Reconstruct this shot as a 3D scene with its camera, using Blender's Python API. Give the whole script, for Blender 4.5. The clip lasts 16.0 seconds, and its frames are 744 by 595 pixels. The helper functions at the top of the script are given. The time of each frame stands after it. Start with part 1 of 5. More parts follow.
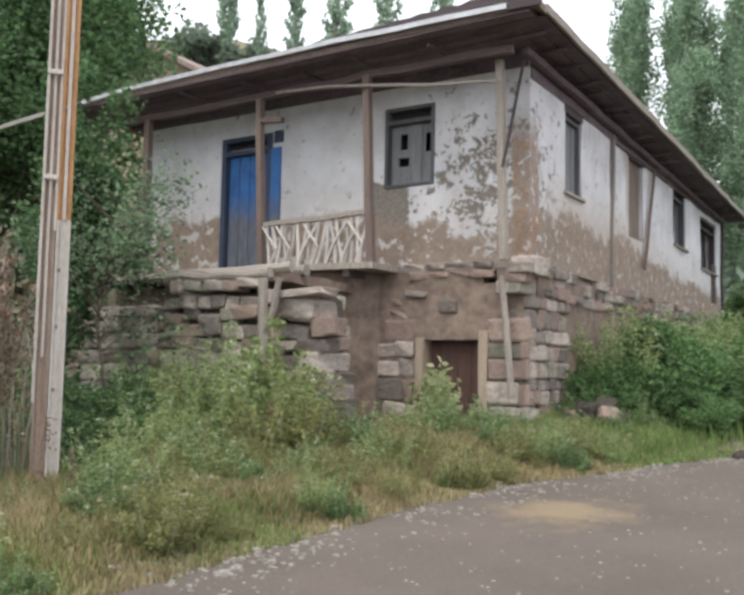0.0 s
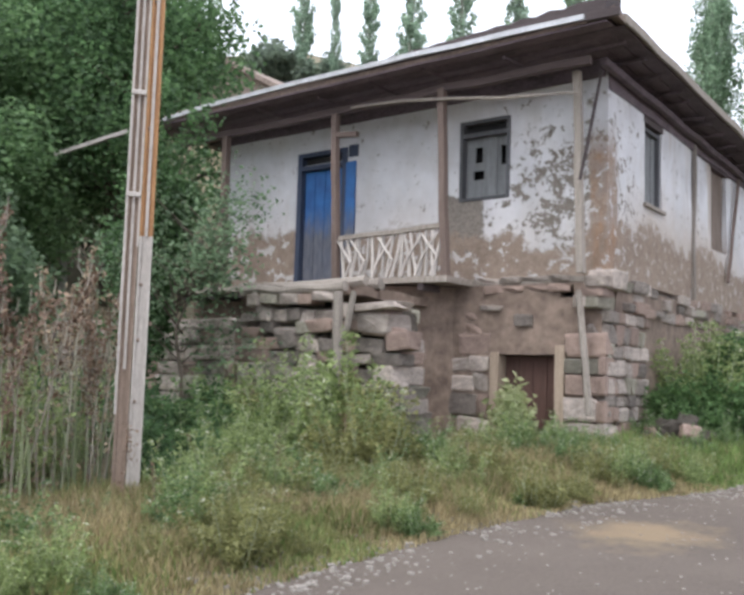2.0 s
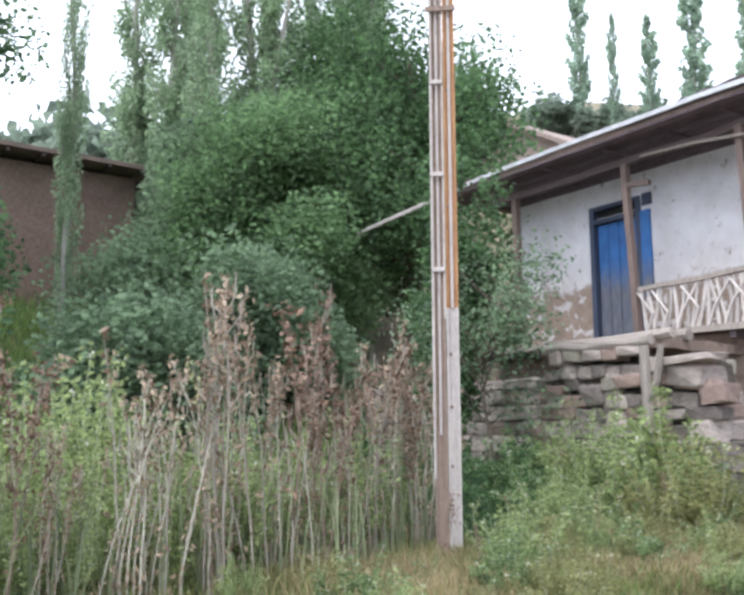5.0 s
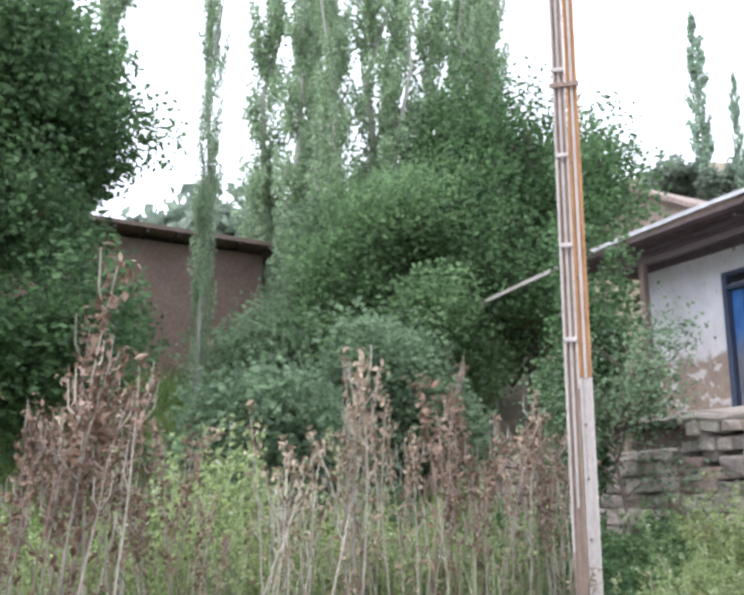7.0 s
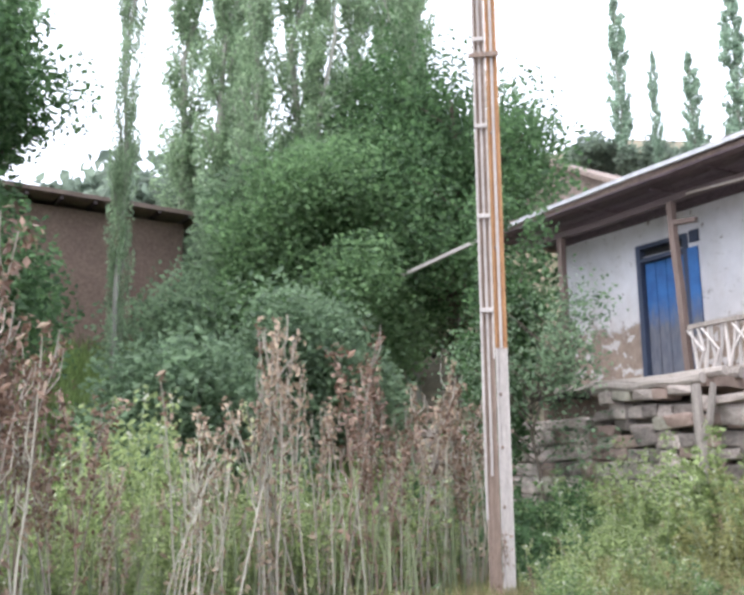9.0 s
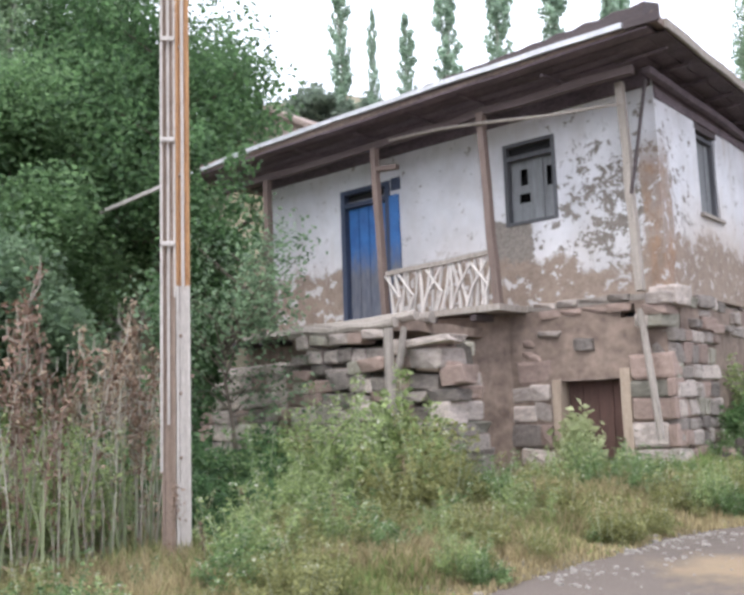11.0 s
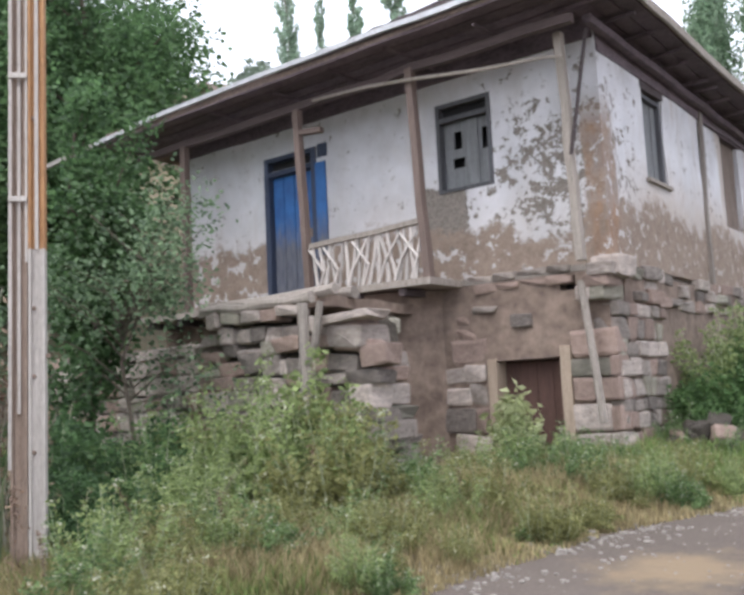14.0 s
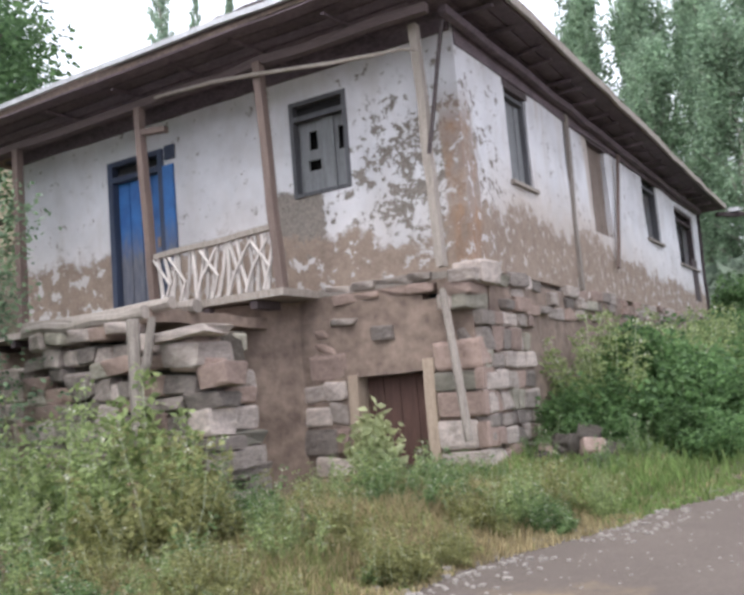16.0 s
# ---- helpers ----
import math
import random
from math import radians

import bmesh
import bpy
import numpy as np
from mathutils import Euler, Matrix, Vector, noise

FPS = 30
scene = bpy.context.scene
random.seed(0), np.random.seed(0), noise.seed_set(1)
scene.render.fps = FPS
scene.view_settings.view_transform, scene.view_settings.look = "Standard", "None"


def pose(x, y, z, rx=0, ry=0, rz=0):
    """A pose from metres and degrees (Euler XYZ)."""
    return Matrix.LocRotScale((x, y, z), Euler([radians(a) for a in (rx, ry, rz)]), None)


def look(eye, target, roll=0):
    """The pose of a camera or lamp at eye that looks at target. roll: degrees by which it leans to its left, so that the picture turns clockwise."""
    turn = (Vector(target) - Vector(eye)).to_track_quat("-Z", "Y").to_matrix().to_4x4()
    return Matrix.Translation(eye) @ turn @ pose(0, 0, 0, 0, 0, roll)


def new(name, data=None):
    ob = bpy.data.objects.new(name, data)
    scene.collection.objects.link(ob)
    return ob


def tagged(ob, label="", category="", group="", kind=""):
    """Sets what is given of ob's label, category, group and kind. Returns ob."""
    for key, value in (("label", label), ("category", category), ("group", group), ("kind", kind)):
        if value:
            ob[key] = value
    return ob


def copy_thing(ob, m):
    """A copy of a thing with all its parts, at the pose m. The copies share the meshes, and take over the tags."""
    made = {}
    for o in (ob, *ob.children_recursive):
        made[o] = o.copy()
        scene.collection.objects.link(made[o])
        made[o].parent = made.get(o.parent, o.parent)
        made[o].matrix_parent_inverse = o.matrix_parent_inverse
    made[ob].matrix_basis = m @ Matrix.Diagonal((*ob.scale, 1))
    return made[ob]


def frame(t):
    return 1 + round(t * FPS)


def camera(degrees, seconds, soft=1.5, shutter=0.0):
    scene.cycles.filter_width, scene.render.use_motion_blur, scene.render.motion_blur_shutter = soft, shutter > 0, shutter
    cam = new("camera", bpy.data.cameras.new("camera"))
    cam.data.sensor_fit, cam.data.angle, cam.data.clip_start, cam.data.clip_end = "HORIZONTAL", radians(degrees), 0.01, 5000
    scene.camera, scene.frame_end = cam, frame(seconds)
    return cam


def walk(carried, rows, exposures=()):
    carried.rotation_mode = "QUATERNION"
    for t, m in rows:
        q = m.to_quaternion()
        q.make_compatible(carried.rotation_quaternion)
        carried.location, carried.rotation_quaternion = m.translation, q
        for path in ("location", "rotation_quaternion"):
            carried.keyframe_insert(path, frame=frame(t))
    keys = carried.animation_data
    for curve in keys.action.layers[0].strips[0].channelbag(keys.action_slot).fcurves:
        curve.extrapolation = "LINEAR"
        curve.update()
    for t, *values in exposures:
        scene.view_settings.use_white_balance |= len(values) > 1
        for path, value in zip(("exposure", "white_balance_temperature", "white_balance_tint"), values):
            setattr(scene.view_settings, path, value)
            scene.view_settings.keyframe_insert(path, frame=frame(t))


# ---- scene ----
cam = camera(46.0, 16.0, soft=3.4)
PATH = [
    (0, (0.311, 0.327, 1.137), (-0.743, 2.019, 1.296), 1.2),
    (0.5, (0.312, 0.334, 1.145), (-0.802, 1.987, 1.298), 1.5),
    (1, (0.313, 0.332, 1.153), (-0.843, 1.957, 1.308), 1.6),
    (1.5, (0.302, 0.326, 1.162), (-0.872, 1.937, 1.329), 1.8),
    (2, (0.29, 0.318, 1.173), (-0.9, 1.914, 1.353), 1.8),
    (2.5, (0.301, 0.289, 1.188), (-0.939, 1.848, 1.371), 1.5),
    (3, (0.351, 0.229, 1.2), (-0.989, 1.703, 1.382), 0.9),
    (3.5, (0.406, 0.175, 1.21), (-1.026, 1.557, 1.406), 0.5),
    (4, (0.427, 0.138, 1.222), (-1.092, 1.42, 1.447), 0.1),
    (4.5, (0.406, 0.108, 1.234), (-1.175, 1.304, 1.491), -0.2),
    (5, (0.383, 0.074, 1.243), (-1.253, 1.186, 1.537), -0.2),
    (5.2, (0.383, 0.057, 1.244), (-1.27, 1.139, 1.552), -0.2),
    (7.3, (0.495, -0.166, 1.241), (-1.257, 0.682, 1.7), 0.3),
    (7.5, (0.499, -0.175, 1.241), (-1.256, 0.668, 1.703), 0.3),
    (8, (0.49, -0.165, 1.24), (-1.257, 0.694, 1.696), 0.2),
    (8.5, (0.465, -0.12, 1.238), (-1.259, 0.797, 1.667), -0.0),
    (9, (0.438, -0.027, 1.235), (-1.238, 0.994, 1.621), -0.4),
    (9.5, (0.404, 0.108, 1.239), (-1.197, 1.257, 1.583), -1.2),
    (10, (0.34, 0.282, 1.244), (-1.157, 1.573, 1.547), -1.8),
    (10.2, (0.305, 0.357, 1.242), (-1.147, 1.7, 1.534), -1.9),
    (12.3, (-0.128, 1.178, 1.145), (-1.268, 2.803, 1.392), -2.1),
    (12.5, (-0.155, 1.255, 1.143), (-1.296, 2.878, 1.39), -2.3),
    (13, (-0.187, 1.442, 1.143), (-1.34, 3.057, 1.388), -2.7),
    (13.5, (-0.197, 1.632, 1.151), (-1.376, 3.23, 1.39), -2.6),
    (14, (-0.207, 1.841, 1.163), (-1.422, 3.413, 1.391), -2.7),
    (14.5, (-0.222, 2.07, 1.179), (-1.481, 3.609, 1.395), -2.7),
    (15, (-0.246, 2.328, 1.195), (-1.484, 3.883, 1.417), -3.5),
    (15.5, (-0.282, 2.596, 1.212), (-1.401, 4.237, 1.446), -4.2),
    (16, (-0.331, 2.843, 1.228), (-1.341, 4.553, 1.469), -4.7),
]
walk(cam, [(t, look(eye, target, roll)) for t, eye, target, roll in PATH],
     [(0, -0.12, 6900, 5), (1.2, -0.08, 6800, 5), (2.5, 0.0, 6450, 8), (4, 0.2, 6350, 8), (5.2, 0.38, 6300, 9), (7.3, 0.5, 6350, 10), (9, 0.54, 6400, 10), (10.2, 0.48, 6450, 10), (11.3, 0.26, 6500, 9), (12.4, 0.05, 6650, 9), (14, 0.03, 6550, 9), (16, 0.13, 6580, 10)])

# ---- light: a bright overcast sky and a broad, weak sun ----
world = bpy.data.worlds.new("overcast_sky")
scene.world = world
world.use_nodes = True
wn, wl = world.node_tree.nodes, world.node_tree.links
wn.clear()
sky = wn.new("ShaderNodeTexSky")
sky.sky_type, sky.sun_disc = "NISHITA", False
sky.sun_elevation, sky.sun_rotation = radians(55), radians(200)
sky.air_density, sky.dust_density, sky.ozone_density = 1.0, 6.0, 1.0
veil = wn.new("ShaderNodeHueSaturation")
veil.inputs["Saturation"].default_value = 0.12
veil.inputs["Value"].default_value = 1.0
cloud = wn.new("ShaderNodeMix")
cloud.data_type = "RGBA"
cloud.inputs[0].default_value = 0.6
cloud.inputs[7].default_value = (9.1, 9.5, 11.3, 1)
back = wn.new("ShaderNodeBackground")
back.inputs["Strength"].default_value = 0.24
wout = wn.new("ShaderNodeOutputWorld")
wl.new(sky.outputs[0], veil.inputs["Color"])
wl.new(veil.outputs[0], cloud.inputs[6])
wl.new(cloud.outputs[2], back.inputs[0])
wl.new(back.outputs[0], wout.inputs[0])
sun = new("sun", bpy.data.lights.new("sun", "SUN"))
sun.data.energy, sun.data.angle, sun.data.color = 1.3, radians(25), (1.0, 0.965, 0.95)
sun.matrix_world = look((12, -14, 30), (0, 0, 0))

# ---- materials ----
def nodes_of(name):
    m = bpy.data.materials.new(name)
    m.use_nodes = True
    t = m.node_tree
    t.nodes.clear()
    out = t.nodes.new("ShaderNodeOutputMaterial")
    b = t.nodes.new("ShaderNodeBsdfPrincipled")
    t.links.new(b.outputs[0], out.inputs[0])
    return m, t, b


def noise_node(t, vec, scale, detail=4.0, rough=0.6, stretch=None):
    n = t.nodes.new("ShaderNodeTexNoise")
    n.inputs["Scale"].default_value, n.inputs["Detail"].default_value, n.inputs["Roughness"].default_value = scale, detail, rough
    if stretch:
        mp = t.nodes.new("ShaderNodeMapping")
        mp.inputs["Scale"].default_value = stretch
        t.links.new(vec, mp.inputs[0])
        vec = mp.outputs[0]
    t.links.new(vec, n.inputs["Vector"])
    return n.outputs["Fac"]


def ramp(t, fac, stops):
    r = t.nodes.new("ShaderNodeValToRGB")
    e = r.color_ramp.elements
    while len(e) > 1:
        e.remove(e[-1])
    e[0].position, e[0].color = stops[0][0], (*stops[0][1], 1)
    for p, c in stops[1:]:
        q = e.new(p)
        q.color = (*c, 1)
    t.links.new(fac, r.inputs[0])
    return r.outputs[0]


def mixc(t, fac, a, b, mode="MIX"):
    m = t.nodes.new("ShaderNodeMix")
    m.data_type, m.blend_type = "RGBA", mode
    for k, v in ((0, fac), (6, a), (7, b)):
        if isinstance(v, (int, float)):
            m.inputs[k].default_value = v
        elif isinstance(v, tuple):
            m.inputs[k].default_value = (*v, 1)
        else:
            t.links.new(v, m.inputs[k])
    return m.outputs[2]


def maths(t, op, a, b=0.0, clamp=False):
    m = t.nodes.new("ShaderNodeMath")
    m.operation, m.use_clamp = op, clamp
    for k, v in ((0, a), (1, b)):
        if isinstance(v, (int, float)):
            m.inputs[k].default_value = v
        else:
            t.links.new(v, m.inputs[k])
    return m.outputs[0]


def bump(t, b, height, strength=0.5, distance=0.02):
    n = t.nodes.new("ShaderNodeBump")
    n.inputs["Strength"].default_value, n.inputs["Distance"].default_value = strength, distance
    t.links.new(height, n.inputs["Height"])
    t.links.new(n.outputs[0], b.inputs["Normal"])


def coords(t):
    return t.nodes.new("ShaderNodeTexCoord").outputs["Object"]


def plain(name, dark, light, scale=6.0, rough=0.85, stretch=None, vary=0.0, metal=0.0, relief=0.4, depth=0.01, fine=8.0):
    """A worn surface of two tones, with fine grain; vary: how much each object differs."""
    m, t, b = nodes_of(name)
    v = coords(t)
    n1 = noise_node(t, v, scale, 5, 0.65, stretch)
    n2 = noise_node(t, v, scale * fine, 3, 0.6, stretch)
    col = ramp(t, n1, [(0.3, dark), (0.7, light)])
    col = mixc(t, 0.35, col, ramp(t, n2, [(0.3, tuple(c * 0.55 for c in dark)), (0.7, tuple(min(1, c * 1.25) for c in light))]))
    if vary:
        o = t.nodes.new("ShaderNodeObjectInfo")
        h = t.nodes.new("ShaderNodeHueSaturation")
        t.links.new(maths(t, "ADD", maths(t, "MULTIPLY", o.outputs["Random"], 2 * vary), 1 - vary), h.inputs["Value"])
        t.links.new(col, h.inputs["Color"])
        col = h.outputs[0]
    t.links.new(col, b.inputs["Base Color"])
    b.inputs["Roughness"].default_value, b.inputs["Metallic"].default_value = rough, metal
    bump(t, b, maths(t, "ADD", n1, maths(t, "MULTIPLY", n2, 0.5)), relief, depth)
    return m


def leafy(name, dark, light, vary=0.25, through_light=0.58):
    """Leaves or blades: each island its own tone, some light let through."""
    m, t, b = nodes_of(name)
    g = t.nodes.new("ShaderNodeNewGeometry")
    big = noise_node(t, coords(t), 0.9, 3)
    c = ramp(t, g.outputs["Random Per Island"], [(0.0, dark), (0.75, light), (1.0, tuple(min(1, x * 1.22) for x in light))])
    h = t.nodes.new("ShaderNodeHueSaturation")
    t.links.new(maths(t, "ADD", maths(t, "MULTIPLY", big, 1.1), 0.45), h.inputs["Value"])
    t.links.new(c, h.inputs["Color"])
    t.links.new(h.outputs[0], b.inputs["Base Color"])
    b.inputs["Roughness"].default_value = 0.55
    tr = t.nodes.new("ShaderNodeBsdfTranslucent")
    t.links.new(h.outputs[0], tr.inputs[0])
    mx = t.nodes.new("ShaderNodeMixShader")
    mx.inputs[0].default_value = through_light
    t.links.new(b.outputs[0], mx.inputs[1])
    t.links.new(tr.outputs[0], mx.inputs[2])
    t.links.new(mx.outputs[0], t.nodes["Material Output"].inputs[0])
    return m


def plaster_material():
    """White limewash over mud plaster: bare mud low down, flaked patches near the corner, rain stains."""
    m, t, b = nodes_of("limewashed_mud_plaster")
    v = coords(t)
    s = t.nodes.new("ShaderNodeSeparateXYZ")
    t.links.new(v, s.inputs[0])
    x, y, z = s.outputs
    big = noise_node(t, v, 1.3, 4, 0.6)
    mid = noise_node(t, v, 5.0, 5, 0.7)
    fine = noise_node(t, v, 28.0, 4, 0.7)
    streak = noise_node(t, v, 1.5, 5, 0.7, (1.2, 1.2, 0.5))
    white = ramp(t, big, [(0.3, (0.52, 0.52, 0.54)), (0.7, (0.715, 0.715, 0.745))])
    white = mixc(t, ramp(t, streak, [(0.5, (0, 0, 0)), (0.8, (0.45, 0.45, 0.45))]), white, (0.42, 0.375, 0.335))
    mud = ramp(t, mid, [(0.25, (0.165, 0.122, 0.098)), (0.75, (0.345, 0.268, 0.215))])
    mud = mixc(t, 0.3, mud, ramp(t, fine, [(0.3, (0.12, 0.093, 0.075)), (0.7, (0.40, 0.325, 0.265))]))
    # edge of the wash: about a metre above the floor, ragged
    edge = maths(t, "ADD", z, maths(t, "MULTIPLY", maths(t, "SUBTRACT", big, 0.5), -0.9))
    edge = maths(t, "ADD", edge, maths(t, "MULTIPLY", maths(t, "SUBTRACT", mid, 0.5), -0.8))
    along = maths(t, "DIVIDE", maths(t, "ADD", x, 12.5), 8.0, True)
    front = ramp(t, along, [(px_, (g_, g_, g_)) for px_, g_ in ((0.0, 0.90), (0.24, 0.76), (0.42, 0.68), (0.60, 0.62), (0.72, 0.48), (0.80, 0.26), (0.97, 0.18), (1.0, 0.40))])
    side = maths(t, "MULTIPLY", maths(t, "SUBTRACT", y, 12.1), 0.8, True)
    side = maths(t, "MULTIPLY", side, maths(t, "MULTIPLY", maths(t, "SUBTRACT", 21.5, y), 0.22, True))
    level = maths(t, "ADD", 3.02, maths(t, "ADD", front, maths(t, "MULTIPLY", side, 0.22)))
    low = maths(t, "DIVIDE", maths(t, "SUBTRACT", level, edge), 0.16, True)
    # damp that has crept up into the wash, strongest on the side wall
    damp = maths(t, "SUBTRACT", 1.0, maths(t, "DIVIDE", maths(t, "SUBTRACT", edge, level), 0.75), True)
    damp = maths(t, "MULTIPLY", damp, maths(t, "ADD", 0.22, maths(t, "MULTIPLY", side, 0.40)))
    run = noise_node(t, v, 0.8, 3, 0.6, (1.6, 1.6, 0.16))
    run = maths(t, "MULTIPLY", maths(t, "DIVIDE", maths(t, "SUBTRACT", run, 0.54), 0.12, True), maths(t, "MULTIPLY", side, 0.75))
    white = mixc(t, maths(t, "MAXIMUM", damp, run), white, (0.40, 0.32, 0.255))
    # wash fallen off below the front window
    gx = maths(t, "DIVIDE", maths(t, "ABSOLUTE", maths(t, "ADD", x, 6.70)), 0.42)
    gz = maths(t, "DIVIDE", maths(t, "ABSOLUTE", maths(t, "SUBTRACT", z, 3.58)), 0.46)
    gone = maths(t, "ADD", maths(t, "MAXIMUM", gx, gz), maths(t, "MULTIPLY", maths(t, "SUBTRACT", mid, 0.5), 1.1))
    gone = maths(t, "DIVIDE", maths(t, "SUBTRACT", 1.0, gone), 0.1, True)
    # flaked corner
    dx = maths(t, "MULTIPLY", maths(t, "ADD", x, 5.0), 0.9)
    dy = maths(t, "MULTIPLY", maths(t, "SUBTRACT", y, 12.0), 0.8)
    dz = maths(t, "MULTIPLY", maths(t, "SUBTRACT", z, 3.95), 0.85)
    r = maths(t, "SQRT", maths(t, "ADD", maths(t, "MULTIPLY", dx, dx), maths(t, "ADD", maths(t, "MULTIPLY", dy, dy), maths(t, "MULTIPLY", dz, dz))))
    near = maths(t, "SUBTRACT", 1.0, maths(t, "DIVIDE", r, 1.5), True)
    flake = maths(t, "ADD", maths(t, "MULTIPLY", noise_node(t, v, 5.0, 5, 0.7), 0.55), maths(t, "MULTIPLY", noise_node(t, v, 13.0, 4, 0.7), 0.45))
    hole = maths(t, "DIVIDE", maths(t, "SUBTRACT", maths(t, "ADD", flake, maths(t, "MULTIPLY", near, 0.125)), 0.588), 0.03, True)
    hole = maths(t, "MAXIMUM", hole, maths(t, "DIVIDE", maths(t, "SUBTRACT", noise_node(t, v, 5.2, 5, 0.6), 0.70), 0.03, True))
    hole = maths(t, "MAXIMUM", hole, gone)
    # bare corner strip, run off by rain
    cx = maths(t, "ABSOLUTE", maths(t, "ADD", x, maths(t, "ADD", 4.36, maths(t, "MULTIPLY", maths(t, "SUBTRACT", streak, 0.5), 0.4))))
    cstrip = maths(t, "SUBTRACT", 1.0, maths(t, "DIVIDE", maths(t, "ADD", cx, maths(t, "MULTIPLY", maths(t, "MAXIMUM", maths(t, "SUBTRACT", y, 11.95), 0), 0.5)), 0.24), True)
    cstrip = maths(t, "MULTIPLY", maths(t, "MULTIPLY", cstrip, 5, True), maths(t, "DIVIDE", maths(t, "SUBTRACT", 4.9, z), 0.5, True))
    grey = ramp(t, fine, [(0.3, (0.13, 0.115, 0.10)), (0.7, (0.29, 0.255, 0.225))])
    col = mixc(t, hole, white, grey)
    bare = maths(t, "MAXIMUM", low, maths(t, "MULTIPLY", cstrip, 0.85))
    keep = maths(t, "DIVIDE", maths(t, "SUBTRACT", noise_node(t, v, 6.0, 5, 0.6), 0.56), 0.05, True)
    bare = maths(t, "MULTIPLY", bare, maths(t, "SUBTRACT", 1.0, maths(t, "MULTIPLY", keep, 0.75)))
    rust = ramp(t, mid, [(0.25, (0.17, 0.10, 0.066)), (0.75, (0.38, 0.25, 0.17))])
    mud = mixc(t, maths(t, "MULTIPLY", cstrip, maths(t, "DIVIDE", maths(t, "SUBTRACT", noise_node(t, v, 4.0, 5, 0.65, (2.5, 2.5, 0.5)), 0.40), 0.25, True)), mud, rust)
    col = mixc(t, bare, col, mud)
    t.links.new(col, b.inputs["Base Color"])
    b.inputs["Roughness"].default_value = 0.93
    lump = maths(t, "ADD", maths(t, "MULTIPLY", mid, 0.8), maths(t, "MULTIPLY", fine, 0.3))
    bump(t, b, maths(t, "SUBTRACT", lump, maths(t, "MULTIPLY", maths(t, "MAXIMUM", hole, bare), 0.5)), 0.6, 0.03)
    return m


M_PLASTER = plaster_material()
M_MUD = plain("bare_mud_plaster", (0.125, 0.09, 0.073), (0.275, 0.21, 0.17), 1.5, 0.95, relief=0.5, depth=0.03, fine=4)
M_STONE_MOSS = plain("mossy_stone", (0.22, 0.205, 0.16), (0.43, 0.40, 0.335), 3.4, 0.9, vary=0.45, relief=0.9, depth=0.04)
M_STONE = plain("weathered_stone", (0.20, 0.168, 0.15), (0.53, 0.46, 0.415), 3.6, 0.92, vary=0.5, relief=1.0, depth=0.03)
M_STONE_RED = plain("reddish_stone", (0.22, 0.155, 0.13), (0.42, 0.315, 0.27), 4.0, 0.9, vary=0.25, relief=0.8, depth=0.03)
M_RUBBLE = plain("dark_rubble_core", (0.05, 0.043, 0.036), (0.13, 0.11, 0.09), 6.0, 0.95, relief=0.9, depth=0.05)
M_WOOD = plain("grey_weathered_wood", (0.17, 0.145, 0.125), (0.36, 0.32, 0.285), 5.0, 0.85, (6, 6, 0.5), 0.2)
M_POST = plain("weathered_brown_timber", (0.10, 0.072, 0.062), (0.22, 0.162, 0.14), 5.0, 0.8, (6, 6, 0.5), 0.15)
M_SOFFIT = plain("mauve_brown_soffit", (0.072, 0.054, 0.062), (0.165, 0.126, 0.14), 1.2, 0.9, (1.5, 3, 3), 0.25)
# beam brown darkened to hold the shade under the eave
M_PLATE = plain("shade_darkened_plate", (0.06, 0.045, 0.046), (0.135, 0.10, 0.098), 4.0, 0.85, (0.6, 8, 8), 0.1)
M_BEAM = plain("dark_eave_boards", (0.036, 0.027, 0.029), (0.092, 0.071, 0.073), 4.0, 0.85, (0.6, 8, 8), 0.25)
M_DOORWOOD = plain("raw_door_frame", (0.27, 0.205, 0.155), (0.46, 0.37, 0.29), 4.0, 0.85, (6, 6, 0.6), 0.1)
M_DARKDOOR = plain("dark_red_door_boards", (0.06, 0.03, 0.024), (0.13, 0.07, 0.056), 5.0, 0.8, (8, 8, 0.5), 0.2)
M_GREYWIN = plain("grey_shutter_boards", (0.12, 0.125, 0.13), (0.24, 0.25, 0.26), 4.0, 0.8, (7, 7, 0.5), 0.15)
M_NAVY = plain("dark_navy_frame_paint", (0.020, 0.028, 0.05), (0.055, 0.075, 0.13), 5.0, 0.7, (6, 6, 0.6), 0.15)
M_BLIND = plain("mud_filled_blind_window", (0.11, 0.085, 0.072), (0.23, 0.18, 0.15), 2.5, 0.95, (2, 2, 0.5), relief=0.5)
M_FRAME = plain("dark_grey_window_frame", (0.055, 0.056, 0.062), (0.13, 0.132, 0.145), 5.0, 0.8, (7, 7, 0.5), 0.15)
# shade as colour: near-black sheets of this stand in for unlit depth
M_UNLIT = plain("unlit_depth_black", (0.010, 0.010, 0.011), (0.022, 0.021, 0.022), 3.0, 0.9)
M_TILE = plain("old_clay_tiles", (0.11, 0.085, 0.075), (0.24, 0.18, 0.15), 3.0, 0.9, vary=0.2)
M_TIN = plain("galvanised_eave_strip", (0.36, 0.36, 0.38), (0.62, 0.63, 0.66), 7.0, 0.45, metal=0.3, relief=0.2)
M_RUST = plain("rusty_orange_steel", (0.22, 0.105, 0.045), (0.47, 0.26, 0.12), 5.0, 0.75, (5, 5, 0.6), relief=0.3)
